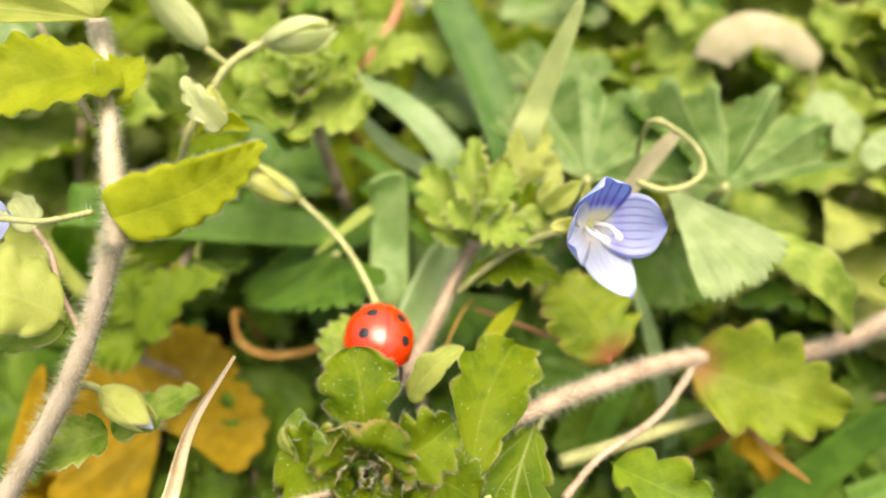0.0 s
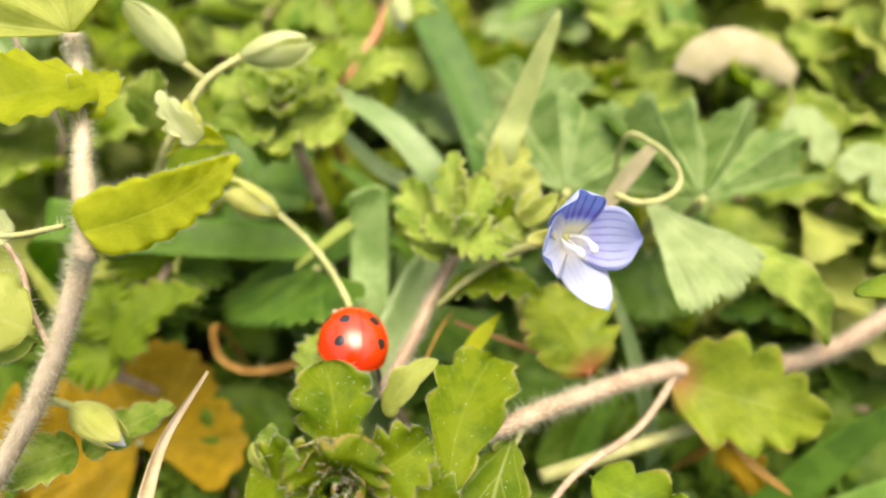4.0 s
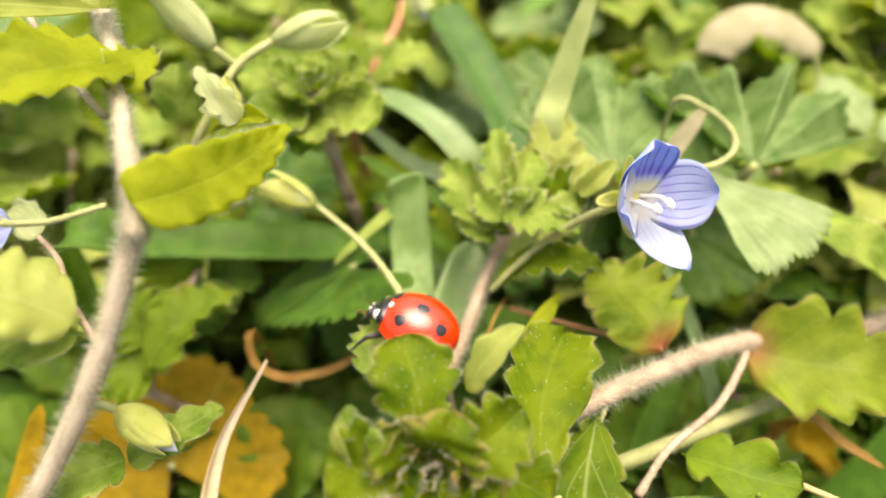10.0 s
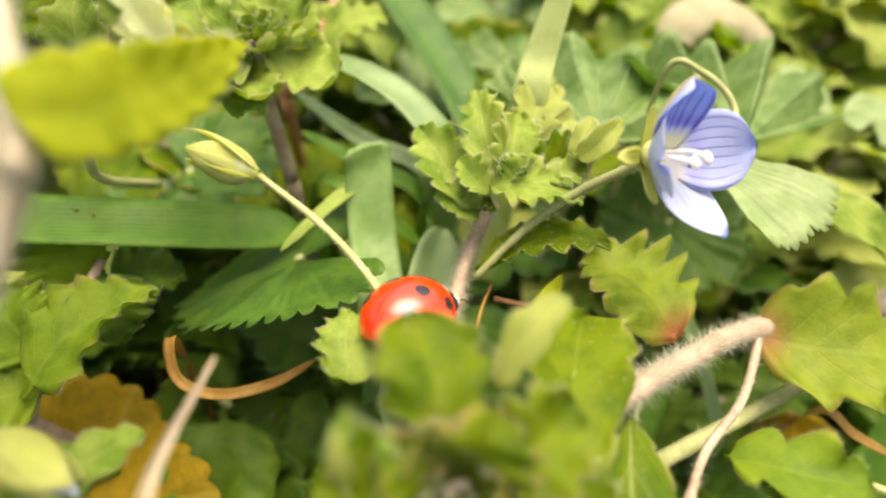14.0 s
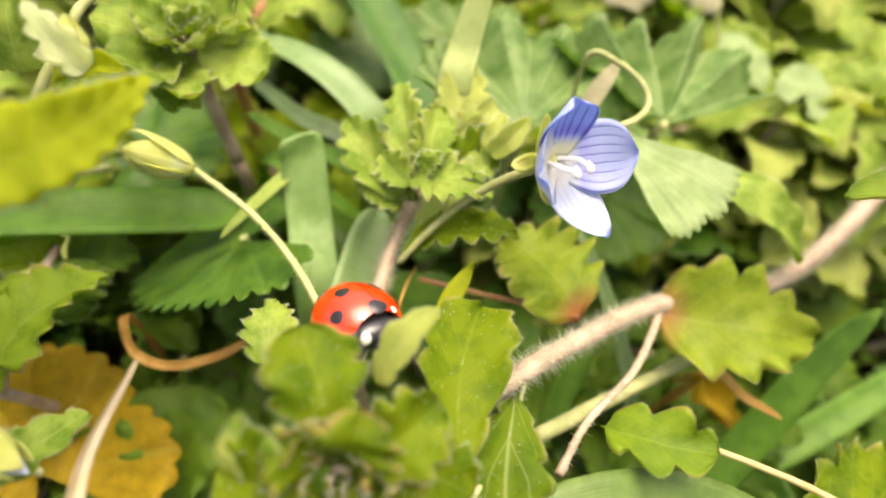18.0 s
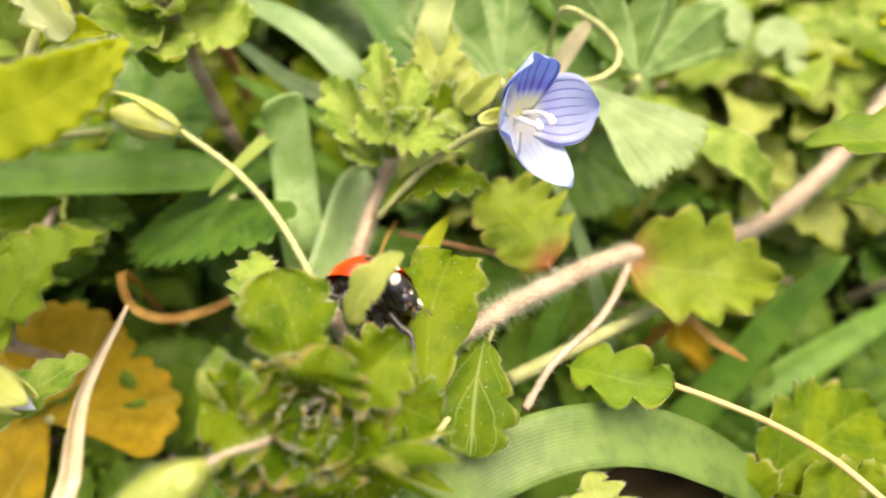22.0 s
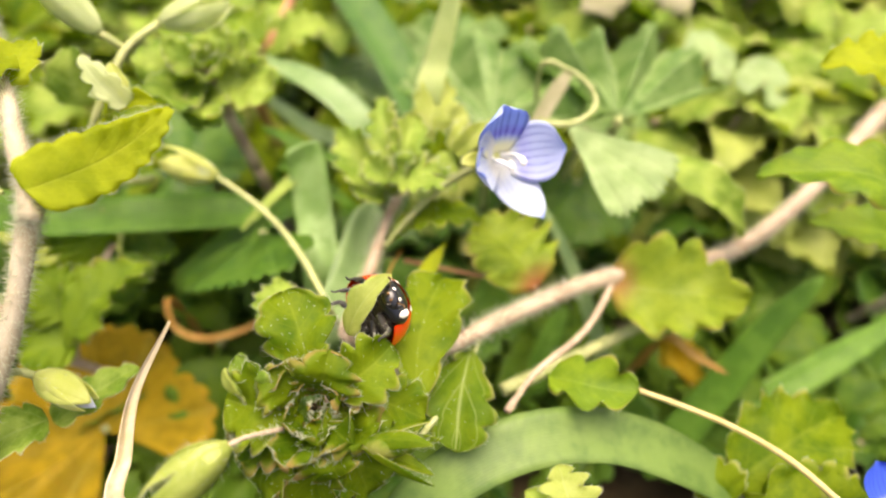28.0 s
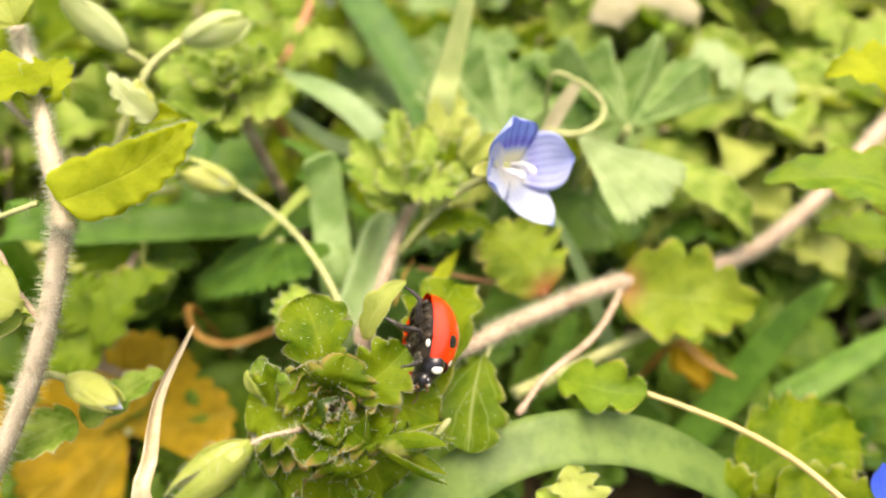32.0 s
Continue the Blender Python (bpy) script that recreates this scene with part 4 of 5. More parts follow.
leaf(tall_plant, (-25.9, 15.4, 38.4), (-30.6, 13.2, 39.3), (0.00, -0.08, 1.00), 4.2, LEAF_YOUNG, teeth=4, stalk=0.0)
tube("pedicel", [(-23.9, 25.9, 52.4), (-28.1, 26.0, 51.2), (-32.7, 27.1, 50.1), (-36.5, 27.4, 48.6)], 0.2, 0.24, STEM_GREEN, tall_plant, hairs=30)
round_flower(tall_plant, (-36.0, 27.2, 48.9), (0.25, -0.28, 0.93), 4.0)
tube("stem", [(-25.0, 32.5, 54.2), (-28.9, 37.7, 53.3), (-33.4, 44.0, 53.3), (-40.7, 55.0, 55.9)], 0.3, 0.26, STEM_PALE, tall_plant, hairs=60)
fan_leaf(tall_plant, (-26.1, 40.6, 57.3), (-31.8, 47.9, 61.1), (0.05, -0.45, 0.89), 10.5, MALLOW_LIGHT, span=125, lobes=4, pleat=0.07, cup=0.03, lobe=0.08, ragged=0.06, label="pale yellow-green leaf with light radiating veins")
back_rosette_plant = thing("speedwell_plant", (-10.6, 52.7, 0.0), "speedwell shoot with leafy rosette and pale buds", "speedwell plant")
rosette(back_rosette_plant, (-14.3, 49.3, 43.8), (0.05, -0.15, 0.99), [(4, 2.2, 1.8, 66, 0.4, 0.2), (5, 4.4, 3.8, 45, 0.7, 0.8), (6, 6.8, 5.6, 14, 1.2, 1.6), (4, 5.0, 4.4, 0, 1.4, 2.4)], LEAF_YOUNG, hair=0.25, dots=4, seed=7)
tube("stem", [(-14.4, 49.4, 43.3), (-13.7, 48.4, 38.3), (-12.5, 48.0, 29.5)], 0.6, 0.7, STEM, back_rosette_plant)
root(back_rosette_plant, (-12.5, 48.0, 29.5), 0.7, STEM)
bud(back_rosette_plant, (-16.7, 48.1, 49.7), (-9.9, 48.6, 51.2), 3.3, SEPAL_PALE, SEPAL_PALE, "pale green closed flower bud", splay=0.28)
tube("pedicel", [(-16.7, 48.1, 49.7), (-19.5, 45.6, 49.1), (-21.3, 43.2, 47.5), (-24.1, 40.7, 43.9), (-26.9, 42.1, 36.3), (-24.3, 47.4, 30.3)], 0.36, 0.4, STEM_GREEN, back_rosette_plant, hairs=40)
bud(back_rosette_plant, (-21.2, 45.9, 50.6), (-25.7, 49.1, 54.7), 3.3, SEPAL_PALE, SEPAL_PALE, "pale green closed flower bud", splay=0.28)
tube("pedicel", [(-21.2, 45.9, 50.6), (-19.9, 45.7, 49.2)], 0.36, 0.36, STEM_GREEN, back_rosette_plant)
leaf(back_rosette_plant, (-18.0, 36.4, 50.0), (-20.1, 37.8, 54.1), (0.10, -0.50, 0.86), 2.4, SEPAL_PALE, teeth=3, cut=0.3, fold=0.3, stalk=0.0, label="pale folded young leaf")
leaf(back_rosette_plant, (-18.5, 36.9, 49.8), (-18.5, 38.5, 52.8), (0.21, -0.28, 0.94), 1.8, SEPAL, teeth=2, cut=0.15, fold=0.4, stalk=0.0)
leaf(back_rosette_plant, (-19.1, 37.4, 48.9), (-20.6, 37.1, 51.1), (-0.20, -0.08, 0.98), 1.8, SEPAL_PALE, teeth=2, cut=0.1, fold=0.4, stalk=0.0)
leaf(back_rosette_plant, (-22.0, 39.0, 46.4), (-15.6, 36.1, 50.5), (0.10, -0.30, 0.95), 2.6, LEAF_LIME, teeth=3, cut=0.2, stalk=0.0)
leaf(back_rosette_plant, (-26, 45.7, 43.1), (-26.4, 50, 46.9), (0.0, -0.45, 0.89), 4.4, LEAF_YOUNG, teeth=3, cut=0.12, blunt=0.5, stalk=0.0)
bud_plant = thing("speedwell_plant", (-4.2, 34.1, 0.0), "single pale speedwell bud on a long stalk", "speedwell plant")
bud(bud_plant, (-14.4, 39.1, 37.9), (-19.7, 40.6, 40.1), 4.0, SEPAL, SEPAL_PALE, "pale green pointed bud", splay=0.6)
tube("pedicel", [(-14.4, 39.1, 37.9), (-10.8, 36.0, 36.4), (-8.3, 32.5, 36.0), (-6.3, 28.4, 35.9), (-4.8, 24.3, 35.5)], 0.27, 0.31, STEM_GREEN, bud_plant, hairs=120, hair_mm=0.4)
root(bud_plant, (-4.8, 24.3, 35.5), 0.3, STEM_GREEN)
far_bud_plant = thing("speedwell_plant", (-8.7, 70.2, 0.0), "speedwell stem with nodding bud far back", "speedwell plant")
tube("stem", [(-12.9, 61.1, 30.1), (-9.3, 61.9, 36.8), (-5.6, 67.9, 39.7), (-3.9, 75.6, 42.7)], 0.7, 0.6, STEM_RED, far_bud_plant)
root(far_bud_plant, (-12.9, 61.1, 30.1), 0.7, STEM_RED)
bud(far_bud_plant, (-2.9, 70.4, 42.7), (-2.5, 65.1, 41.5), 3.2, SEPAL_PALE, PETAL_LOW, "white bud with a blue tip", splay=0.2, blue=True)
tube("pedicel", [(-4.9, 70.2, 41.4), (-3.8, 72.0, 43.3), (-2.9, 70.4, 42.7)], 0.3, 0.3, STEM_GREEN, far_bud_plant)
leaf(far_bud_plant, (-10.0, 60.7, 36.0), (-2.0, 61.6, 39.0), (0.10, -0.19, 0.98), 6.0, LEAF_YOUNG, teeth=4)
leaf(far_bud_plant, (-9.3, 61.9, 36.8), (-14.3, 63.8, 39.4), (0.00, -0.19, 0.98), 6.0, LEAF, teeth=4)
leaf(far_bud_plant, (-5.9, 67.9, 39.7), (1.8, 67.5, 41.9), (0.00, -0.08, 1.00), 6.0, LEAF_YOUNG, teeth=4)
leaf(far_bud_plant, (-6.6, 66.7, 38.9), (-11.4, 69.3, 41.9), (0.00, -0.08, 1.00), 6.0, LEAF, teeth=4)
mallow_dark = thing("mallow_plant", (-16.2, 47.7, 0.0), "scalloped mallow leaf with shade in its dark green", "mallow plant", "mallow leaves")
fan_leaf(mallow_dark, (-12.1, 38.9, 28.2), (-22.2, 39.5, 24.5), (0.00, 0.38, 0.92), 11.6, MALLOW_SHADED, span=285, lobes=5, crenate=7, lobe=0.06, ragged=0.11, cup=-0.02, pleat=0.05)
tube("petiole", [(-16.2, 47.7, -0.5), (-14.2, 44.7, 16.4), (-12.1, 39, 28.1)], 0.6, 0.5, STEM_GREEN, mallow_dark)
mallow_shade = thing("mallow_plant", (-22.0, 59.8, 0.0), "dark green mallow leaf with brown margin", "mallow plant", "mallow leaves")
fan_leaf(mallow_shade, (-23.0, 53.8, 26.2), (-9.8, 49.1, 26.6), (0.00, -0.08, 1.00), 9.5, MALLOW_SHADED, span=280)
tube("petiole", [(-22.0, 59.8, -0.5), (-22.0, 58.8, 15.8), (-23.0, 53.8, 26.2)], 0.6, 0.5, STEM_GREEN, mallow_shade)
mallow_tall = thing("mallow_plant", (15.9, 48.0, 0.0), "pale green pleated mallow leaf", "mallow plant", "mallow leaves")
fan_leaf(mallow_tall, (14.9, 42.0, 37.5), (20.1, 60.2, 39.3), (-0.10, -0.45, 0.88), 12.6, MALLOW, span=165, lobes=5, pleat=0.2, cup=0.08, lobe=0.06, ragged=0.07)
tube("petiole", [(15.9, 48.0, -0.5), (15.9, 47.0, 21.5), (14.9, 42.0, 37.5)], 0.6, 0.5, STEM_GREEN, mallow_tall)
mallow_right = thing("mallow_plant", (30.1, 47.4, 0.0), "pale green pleated mallow leaf", "mallow plant", "mallow leaves")
fan_leaf(mallow_right, (29.1, 41.4, 37.1), (33.8, 57.7, 40), (0.05, -0.40, 0.92), 13.6, MALLOW, span=135, lobes=5, pleat=0.26, cup=0.04, lobe=0.06, ragged=0.07)
tube("petiole", [(30.1, 47.4, -0.5), (30.1, 46.4, 21.3), (29.1, 41.4, 37.1)], 0.6, 0.5, STEM_GREEN, mallow_right)
mallow_low = thing("mallow_plant", (25.7, 46.1, 0.0), "pale scalloped mallow leaf", "mallow plant", "mallow leaves")
fan_leaf(mallow_low, (22.6, 41.0, 38.2), (28.4, 28.4, 38.0), (0.10, -0.22, 0.97), 13.6, MALLOW_PALE, span=50, lobes=3, pleat=0.05, cup=0.04, lobe=0.05, ragged=0.045)
tube("petiole", [(25.7, 46.1, -0.5), (25.7, 45.1, 21.4), (24.7, 40.1, 37.4)], 0.6, 0.5, STEM_GREEN, mallow_low)
mallow_yellow = thing("mallow_plant", (-32.1, 30.0, 0.0), "yellowed dying mallow leaf on the soil", "mallow plant", "mallow leaves")
fan_leaf(mallow_yellow, (-33.1, 24.0, 14.6), (-38.0, 31.7, 17.0), (0.00, -0.26, 0.97), 12.5, MALLOW_DEAD, span=300, lobes=5, pleat=0.1, ragged=0.06)
tube("petiole", [(-32.1, 30.0, -0.5), (-32.1, 29.0, 10.1), (-33.1, 24.0, 14.6)], 0.6, 0.5, STEM_GREEN, mallow_yellow)
shade_leaf = thing("speedwell_plant", (-22.6, 38.4, 0.0), "oval leaf near the soil with shade in its dark green", "speedwell plant")
leaf(shade_leaf, (-19.9, 32, 16.4), (-21.6, 19.8, 11.5), (0.00, -0.19, 0.98), 10.5, LEAF_SHADED, teeth=4, cut=0.05, blunt=0.6, arch=0.06, hair=0.0)
tube("petiole", [(-22.6, 38.4, -0.5), (-22.0, 37.0, 9.0), (-19.9, 32, 16.4)], 0.6, 0.5, STEM_GREEN, shade_leaf)
mallow_behind = thing("mallow_plant", (28.1, 49.1, 0.0), "mallow leaf with shade in its dark green", "mallow plant", "mallow leaves")
fan_leaf(mallow_behind, (27.1, 43.1, 24.8), (25.1, 34.8, 21.5), (0.00, -0.19, 0.98), 9.0, MALLOW_SHADED, span=300)
tube("petiole", [(28.1, 49.1, -0.5), (28.1, 48.1, 15.2), (27.1, 43.1, 24.8)], 0.6, 0.5, STEM_GREEN, mallow_behind)
mallow_far_left = thing("mallow_plant", (-56.0, 75.4, 0.0), "pale green mallow leaf farther back", "mallow plant", "mallow leaves")
fan_leaf(mallow_far_left, (-57.0, 69.4, 42.1), (-46.5, 72.6, 41.9), (0.00, -0.19, 0.98), 12.5, MALLOW, span=310, lobes=5, pleat=0.15, cup=0.02)
tube("petiole", [(-56.0, 75.4, -0.5), (-56.0, 74.4, 23.8), (-57.0, 69.4, 42.1)], 0.6, 0.5, STEM_GREEN, mallow_far_left)
curled_leaf = thing("dry_leaf", (39.8, 68.2, 0.0), "pale dry leaf curled over at its rim", "dry leaf")
blade(curled_leaf, [(35.7, 66.6, 33.2), (36.6, 68.0, 34.5), (38.8, 69.4, 35.7), (42.2, 70.1, 36.2), (45.9, 69.5, 35.4), (48.2, 67.7, 33.8), (49.1, 66.2, 32.5)], (0.00, -0.25, 0.97), 6.0, DRY_PALE, fold=-0.3, taper=0.8, blunt=0.3)
tube("stem", [(49.1, 66.2, 32.5), (51.0, 64.2, 27.4), (51.9, 62.6, 21.4)], 0.3, 0.3, STEM_GREEN, curled_leaf)
root(curled_leaf, (51.9, 62.6, 21.4), 0.4, STEM_GREEN)
mallow_side = thing("mallow_plant", (62.0, 62.0, 0.0), "pale round mallow leaves on thin stalks", "mallow plant", "mallow leaves")
fan_leaf(mallow_side, (53, 49.6, 32.5), (56.4, 53.4, 33.2), (0.0, -0.5, 0.87), 4.0, MALLOW_PALE, span=320, lobes=5, lobe=0.05, pleat=0.04, cup=-0.05, ragged=0.05)
fan_leaf(mallow_side, (48.7, 56.5, 32), (51.7, 60.2, 32.5), (0.0, -0.5, 0.87), 4.6, MALLOW_PALE, span=320, lobes=5, lobe=0.05, pleat=0.04, cup=-0.05, ragged=0.05)
tube("petiole", [(62.0, 62.0, -0.5), (60.0, 60.0, 14.0), (53, 49.6, 32.5)], 0.4, 0.35, STEM_GREEN, mallow_side)
tube("petiole", [(62.0, 62.0, -0.5), (56.0, 62.0, 14.0), (48.7, 56.5, 32)], 0.4, 0.35, STEM_GREEN, mallow_side)
mallow_upper = thing("mallow_plant", (19.1, 77.9, 17.5)[:2] + (0.0,), "bluish-green mallow leaf farther back", "mallow plant", "mallow leaves")
fan_leaf(mallow_upper, (15.6, 66.1, 28.7), (14.8, 82.2, 30.2), (0.0, -0.35, 0.94), 9.5, MALLOW, span=170, lobes=5, pleat=0.2, cup=0.05)
tube("petiole", [(19.1, 77.9, 17.5)[:2] + (-0.5,), (17.4, 72, 23.1), (15.6, 66.1, 28.7)], 0.5, 0.45, STEM_GREEN, mallow_upper)
tendril = thing("dry_tendril", (21.6, 50.7, 0.0), "thin curled yellowish plant tendril", "tendril")
tube("stem", [(20.5, 44.9, 35.9), (19.8, 43.5, 44.0), (22.3, 42.4, 43.9), (24.3, 40.9, 42.8), (24.7, 39.3, 41.7), (23.2, 38.1, 41.1), (20.7, 37.6, 41.0), (18.3, 38.2, 41.5)], 0.26, 0.32, STEM_GREEN, tendril, n=50, label='yellowish curled tendril')
root(tendril, (20.5, 44.9, 35.9), 0.4, STEM_GREEN)
blade(tendril, [(18.7, 40.1, 37.4), (20.7, 42.0, 39.9), (23.4, 44.1, 42.6)], (-0.30, -0.27, 0.91), 1.8, DRY_PALE, taper=0.6)
grass_blade([(-19.4, 10.5, -1.0), (-19.4, 9.0, 20.8), (-19.4, 7.5, 38.6), (-18.9, 10.7, 40.6), (-18.0, 14.8, 42.2), (-15.4, 19.3, 43.7)], (0.30, -0.50, 0.80), 1.25, STRAW, "dry twisted pale straw blade", fold=0.4, taper=0.4, twist=80, blunt=0.22)
grass_blade([(-22.6, 36.0, -1.0), (-22.6, 34.5, 14.6), (-22.6, 33.0, 26.3), (-22.2, 30.1, 24.9), (-19.2, 28.5, 24.4), (-14.9, 28.8, 24.6), (-11.3, 30.6, 24.7)], (0.00, -0.1, 0.99), 0.85, TAN, "dry brown curled strip of leaf", fold=0.3, taper=0.8, twist=60)
straw_stalk = thing("straw_stalk", (35.8, 3.8, 0.0), "thin dry yellow straw stalk", "straw")
tube("stem", [(19.8, 11.4, 35.9), (23.5, 9.4, 35.5), (27.3, 6.8, 35.4), (30.5, 3.6, 35.4), (32.8, -0.2, 35.5)], 0.22, 0.28, STRAW_YELLOW, straw_stalk)
root(straw_stalk, (32.8, -0.2, 35.5), 0.36, STRAW_YELLOW)
grass_blade([(-5.7, 34.4, -1.0), (-5.7, 32.9, 15.3), (-5.7, 31.4, 27.6), (-5.8, 38.4, 31.3), (-5.8, 42.0, 35.1), (-6.0, 42.9, 37.5)], (0.10, -0.39, 0.91), 4.1, GRASS_FRESH, "broad upright green grass blade", taper=0.97, blunt=0.75)
grass_blade([(-5.2, 26.5, -1.0), (-5.2, 25.0, 15.6), (-5.2, 23.5, 28.2), (-2.9, 30.0, 29.1), (-0.9, 35.4, 29.2), (1.0, 39.8, 29.9)], (0.49, -0.23, 0.84), 4.8, GRASS_BLUE, "upright bluish-green grass blade", taper=0.8)
grass_blade([(-50.2, 46.8, -1.0), (-44.2, 42.8, 19.7), (-38.2, 38.8, 36.5), (-31.7, 39.2, 34.3), (-22.6, 40.5, 31.6), (-11.5, 42.4, 28.0)], (0.00, -0.15, 0.99), 4.9, GRASS, "broad green grass blade lying flat", taper=0.9)
grass_blade([(2.0, 49.0, -1.0), (2.0, 47.5, 17.4), (2.0, 46.0, 31.8), (-0.6, 48.9, 36.2), (-5.5, 54.0, 37.4), (-13.0, 61.8, 35.5)], (0.20, -0.08, 0.98), 4.2, GRASS_BLUE, "arched bluish-green grass blade", taper=0.55)
grass_blade([(0.4, 51.7, -1.0), (0.4, 50.2, 15.9), (0.4, 48.7, 28.7), (-5.8, 52.0, 31.1), (-12.6, 60.5, 32.1)], (0.20, -0.19, 0.96), 2.4, GRASS_BLUE, "narrow bluish leaning grass blade", taper=0.5)
grass_blade([(-0.3, 48.2, -1.0), (-0.3, 46.7, 15.9), (-0.3, 45.2, 28.7), (-6.3, 48.5, 31.0), (-11.3, 52.7, 31.6)], (0.20, -0.08, 0.98), 2.4, GRASS, "narrow green grass blade", taper=0.5)
grass_blade([(9.0, 57.4, -1.0), (9.0, 55.9, 14.2), (9.0, 54.4, 25.5), (5.8, 65.1, 30.5), (0.9, 77.5, 34.2), (-2.0, 87.2, 36.2)], (0.21, -0.28, 0.94), 6.2, GRASS_DARK, "broad dark green grass blade", taper=0.7)
grass_blade([(7.8, 46.4, -1.0), (7.8, 44.9, 21.3), (7.8, 43.4, 39.7), (9.4, 46.6, 43.2), (11.2, 49.3, 47.5), (13.2, 52.2, 52.0)], (-0.31, -0.50, 0.80), 3.0, GRASS_PALE, "light green upright grass blade", taper=0.35, blunt=0.05)
grass_blade([(-4.2, 48.8, -1.0), (-4.2, 47.3, 17.3), (-4.2, 45.8, 31.6), (-7.8, 40.7, 34.1), (-10.9, 38.0, 33.5), (-13.3, 35.6, 33.0)], (0.00, -0.08, 1.00), 1.5, GRASS_LIGHT, "thin light green grass blade", taper=0.4, blunt=0.05)
grass_blade([(-1.1, 6.9, -1.0), (-1.1, 5.4, 16.7), (-1.1, 3.9, 30.4), (3.1, 6.7, 34.1), (9.8, 8.5, 35.1), (17.1, 8.3, 34.0), (24.0, 5.8, 31.3), (31.7, 1.7, 25.7)], (0.00, -0.04, 1.00), 4.6, GRASS_OLD, "wide arching dull green grass blade", taper=0.8, fold=0.12)
grass_blade([(30.5, 14.8, -1.0), (30.5, 13.3, 6.1), (30.5, 11.8, 9.2), (37.4, 16.2, 16.9), (43.0, 20.2, 22.9), (48.5, 23.0, 28.0)], (-0.21, -0.28, 0.94), 4.2, GRASS, "broad green grass blade leaning over", taper=0.5)
grass_blade([(42.4, 18.0, -1.0), (42.4, 16.5, 6.8), (42.4, 15.0, 10.6), (55.1, 18.5, 13.4), (68.2, 22.6, 15.5)], (-0.20, -0.19, 0.96), 3.8, GRASS, "green grass blade leaning over", taper=0.6)
grass_blade([(25.6, 24.1, -1.0), (25.6, 22.6, 9.1), (25.6, 21.1, 15.2), (24.1, 24.4, 21.0), (22.2, 30.2, 26.0), (20.0, 36.2, 29.9)], (0.21, -0.28, 0.94), 2.2, GRASS_BLUE, "thin bluish upright grass blade", taper=0.5)
grass_blade([(17.0, 24.1, -1.0), (17.0, 22.6, 7.3), (17.0, 21.1, 11.6), (19.0, 24.5, 16.7), (22.1, 28.5, 19.9)], (0.21, -0.28, 0.94), 3.2, GRASS, "green grass blade low in shade", taper=0.7)
grass_blade([(37.4, 73.4, -1.0), (37.4, 71.9, 10.1), (37.4, 70.4, 17.1), (38.5, 81.6, 22.5), (40.4, 97.3, 28.6)], (0.10, -0.28, 0.95), 4.6, GRASS, "upright green grass blade far back", taper=0.8)
grass_blade([(-9.9, 51.7, -1.0), (-9.9, 50.2, 15.9), (-9.9, 48.7, 28.7), (-4.3, 44.1, 28.0), (-0.3, 41.9, 25.2)], (0.00, -0.19, 0.98), 1.8, GRASS, "narrow green grass blade low down", taper=0.6)
grass_blade([(29.7, 22.8, -1.0), (29.7, 21.3, 14.3), (29.7, 19.8, 25.6), (32.0, 17.5, 25.2), (35.0, 15.0, 24.7)], (0.00, -0.08, 1.00), 1.0, TAN, "dry brown strip of dead grass", fold=0.2, taper=0.7)
dead_leaf = thing("dry_leaf", (36.7, 23.5, 0.0), "small orange-brown dead leaf among stems", "dry leaf")
leaf(dead_leaf, (33.3, 22.7, 18.5), (38.4, 17.2, 14.1), (0.10, -0.08, 0.99), 4.5, MALLOW_DEAD, teeth=2, cut=0.2, arch=-0.1, wave=0.3)
root(dead_leaf, (33.3, 22.7, 18.5), 0.3, TAN)
grass_blade([(-44.9, 19.7, -1.0), (-44.9, 18.2, 10.3), (-44.9, 16.7, 17.7), (-42.8, 23.2, 23.1), (-41.7, 26.6, 26.0)], (0.21, -0.28, 0.94), 2.6, MALLOW_DEAD, "orange-brown withered upright blade", fold=0.3, taper=0.5)
side_plant = thing("speedwell_plant", (59.2, 32.6, 0.0), "yellow-green speedwell plant with broad leaves", "speedwell plant")
leaf(side_plant, (31.9, 36.8, 35.1), (39.4, 27.1, 31.9), (0.10, -0.19, 0.98), 5.0, LEAF_YOUNG, teeth=3, cut=0.15, stalk=0.0)
leaf(side_plant, (48.2, 19.4, 43.9), (34.7, 25.7, 44.1), (0.00, -0.08, 1.00), 6.4, LEAF, teeth=4, cut=0.15)
leaf(side_plant, (50.5, 29.5, 48.8), (41.6, 32.6, 49.8), (0.00, -0.19, 0.98), 6.6, LEAF_LIME, teeth=4, cut=0.15)
leaf(side_plant, (51.8, 21.7, 36.1), (42.7, 24.4, 36.9), (0.00, -0.08, 1.00), 5.0, LEAF, teeth=4, cut=0.15)
tube("stem", [(32.0, 36.9, 34.9), (35.0, 38.7, 31.5), (40.9, 42.5, 24.4)], 0.3, 0.3, STEM_GREEN, side_plant)
root(side_plant, (40.9, 42.5, 24.4), 0.35, STEM_GREEN)
tube("stem", [(55.6, 31.5, 48.4), (54.2, 26.2, 44.5), (55.2, 21.7, 39.0), (66.3, 22.6, 26.3)], 0.7, 0.8, STEM_PALE, side_plant)
root(side_plant, (66.3, 22.6, 26.3), 0.8, STEM_PALE)
corner_plant = thing("speedwell_plant", (33.5, 9.9, 0.0), "speedwell plant with broad green leaves", "speedwell plant")
tube("stem", [(29.9, 0.3, 20.8), (29.3, 2.4, 25.8), (30.5, 3.6, 28.0)], 0.5, 0.5, STEM, corner_plant)
root(corner_plant, (29.9, 0.3, 20.8), 0.5, STEM)
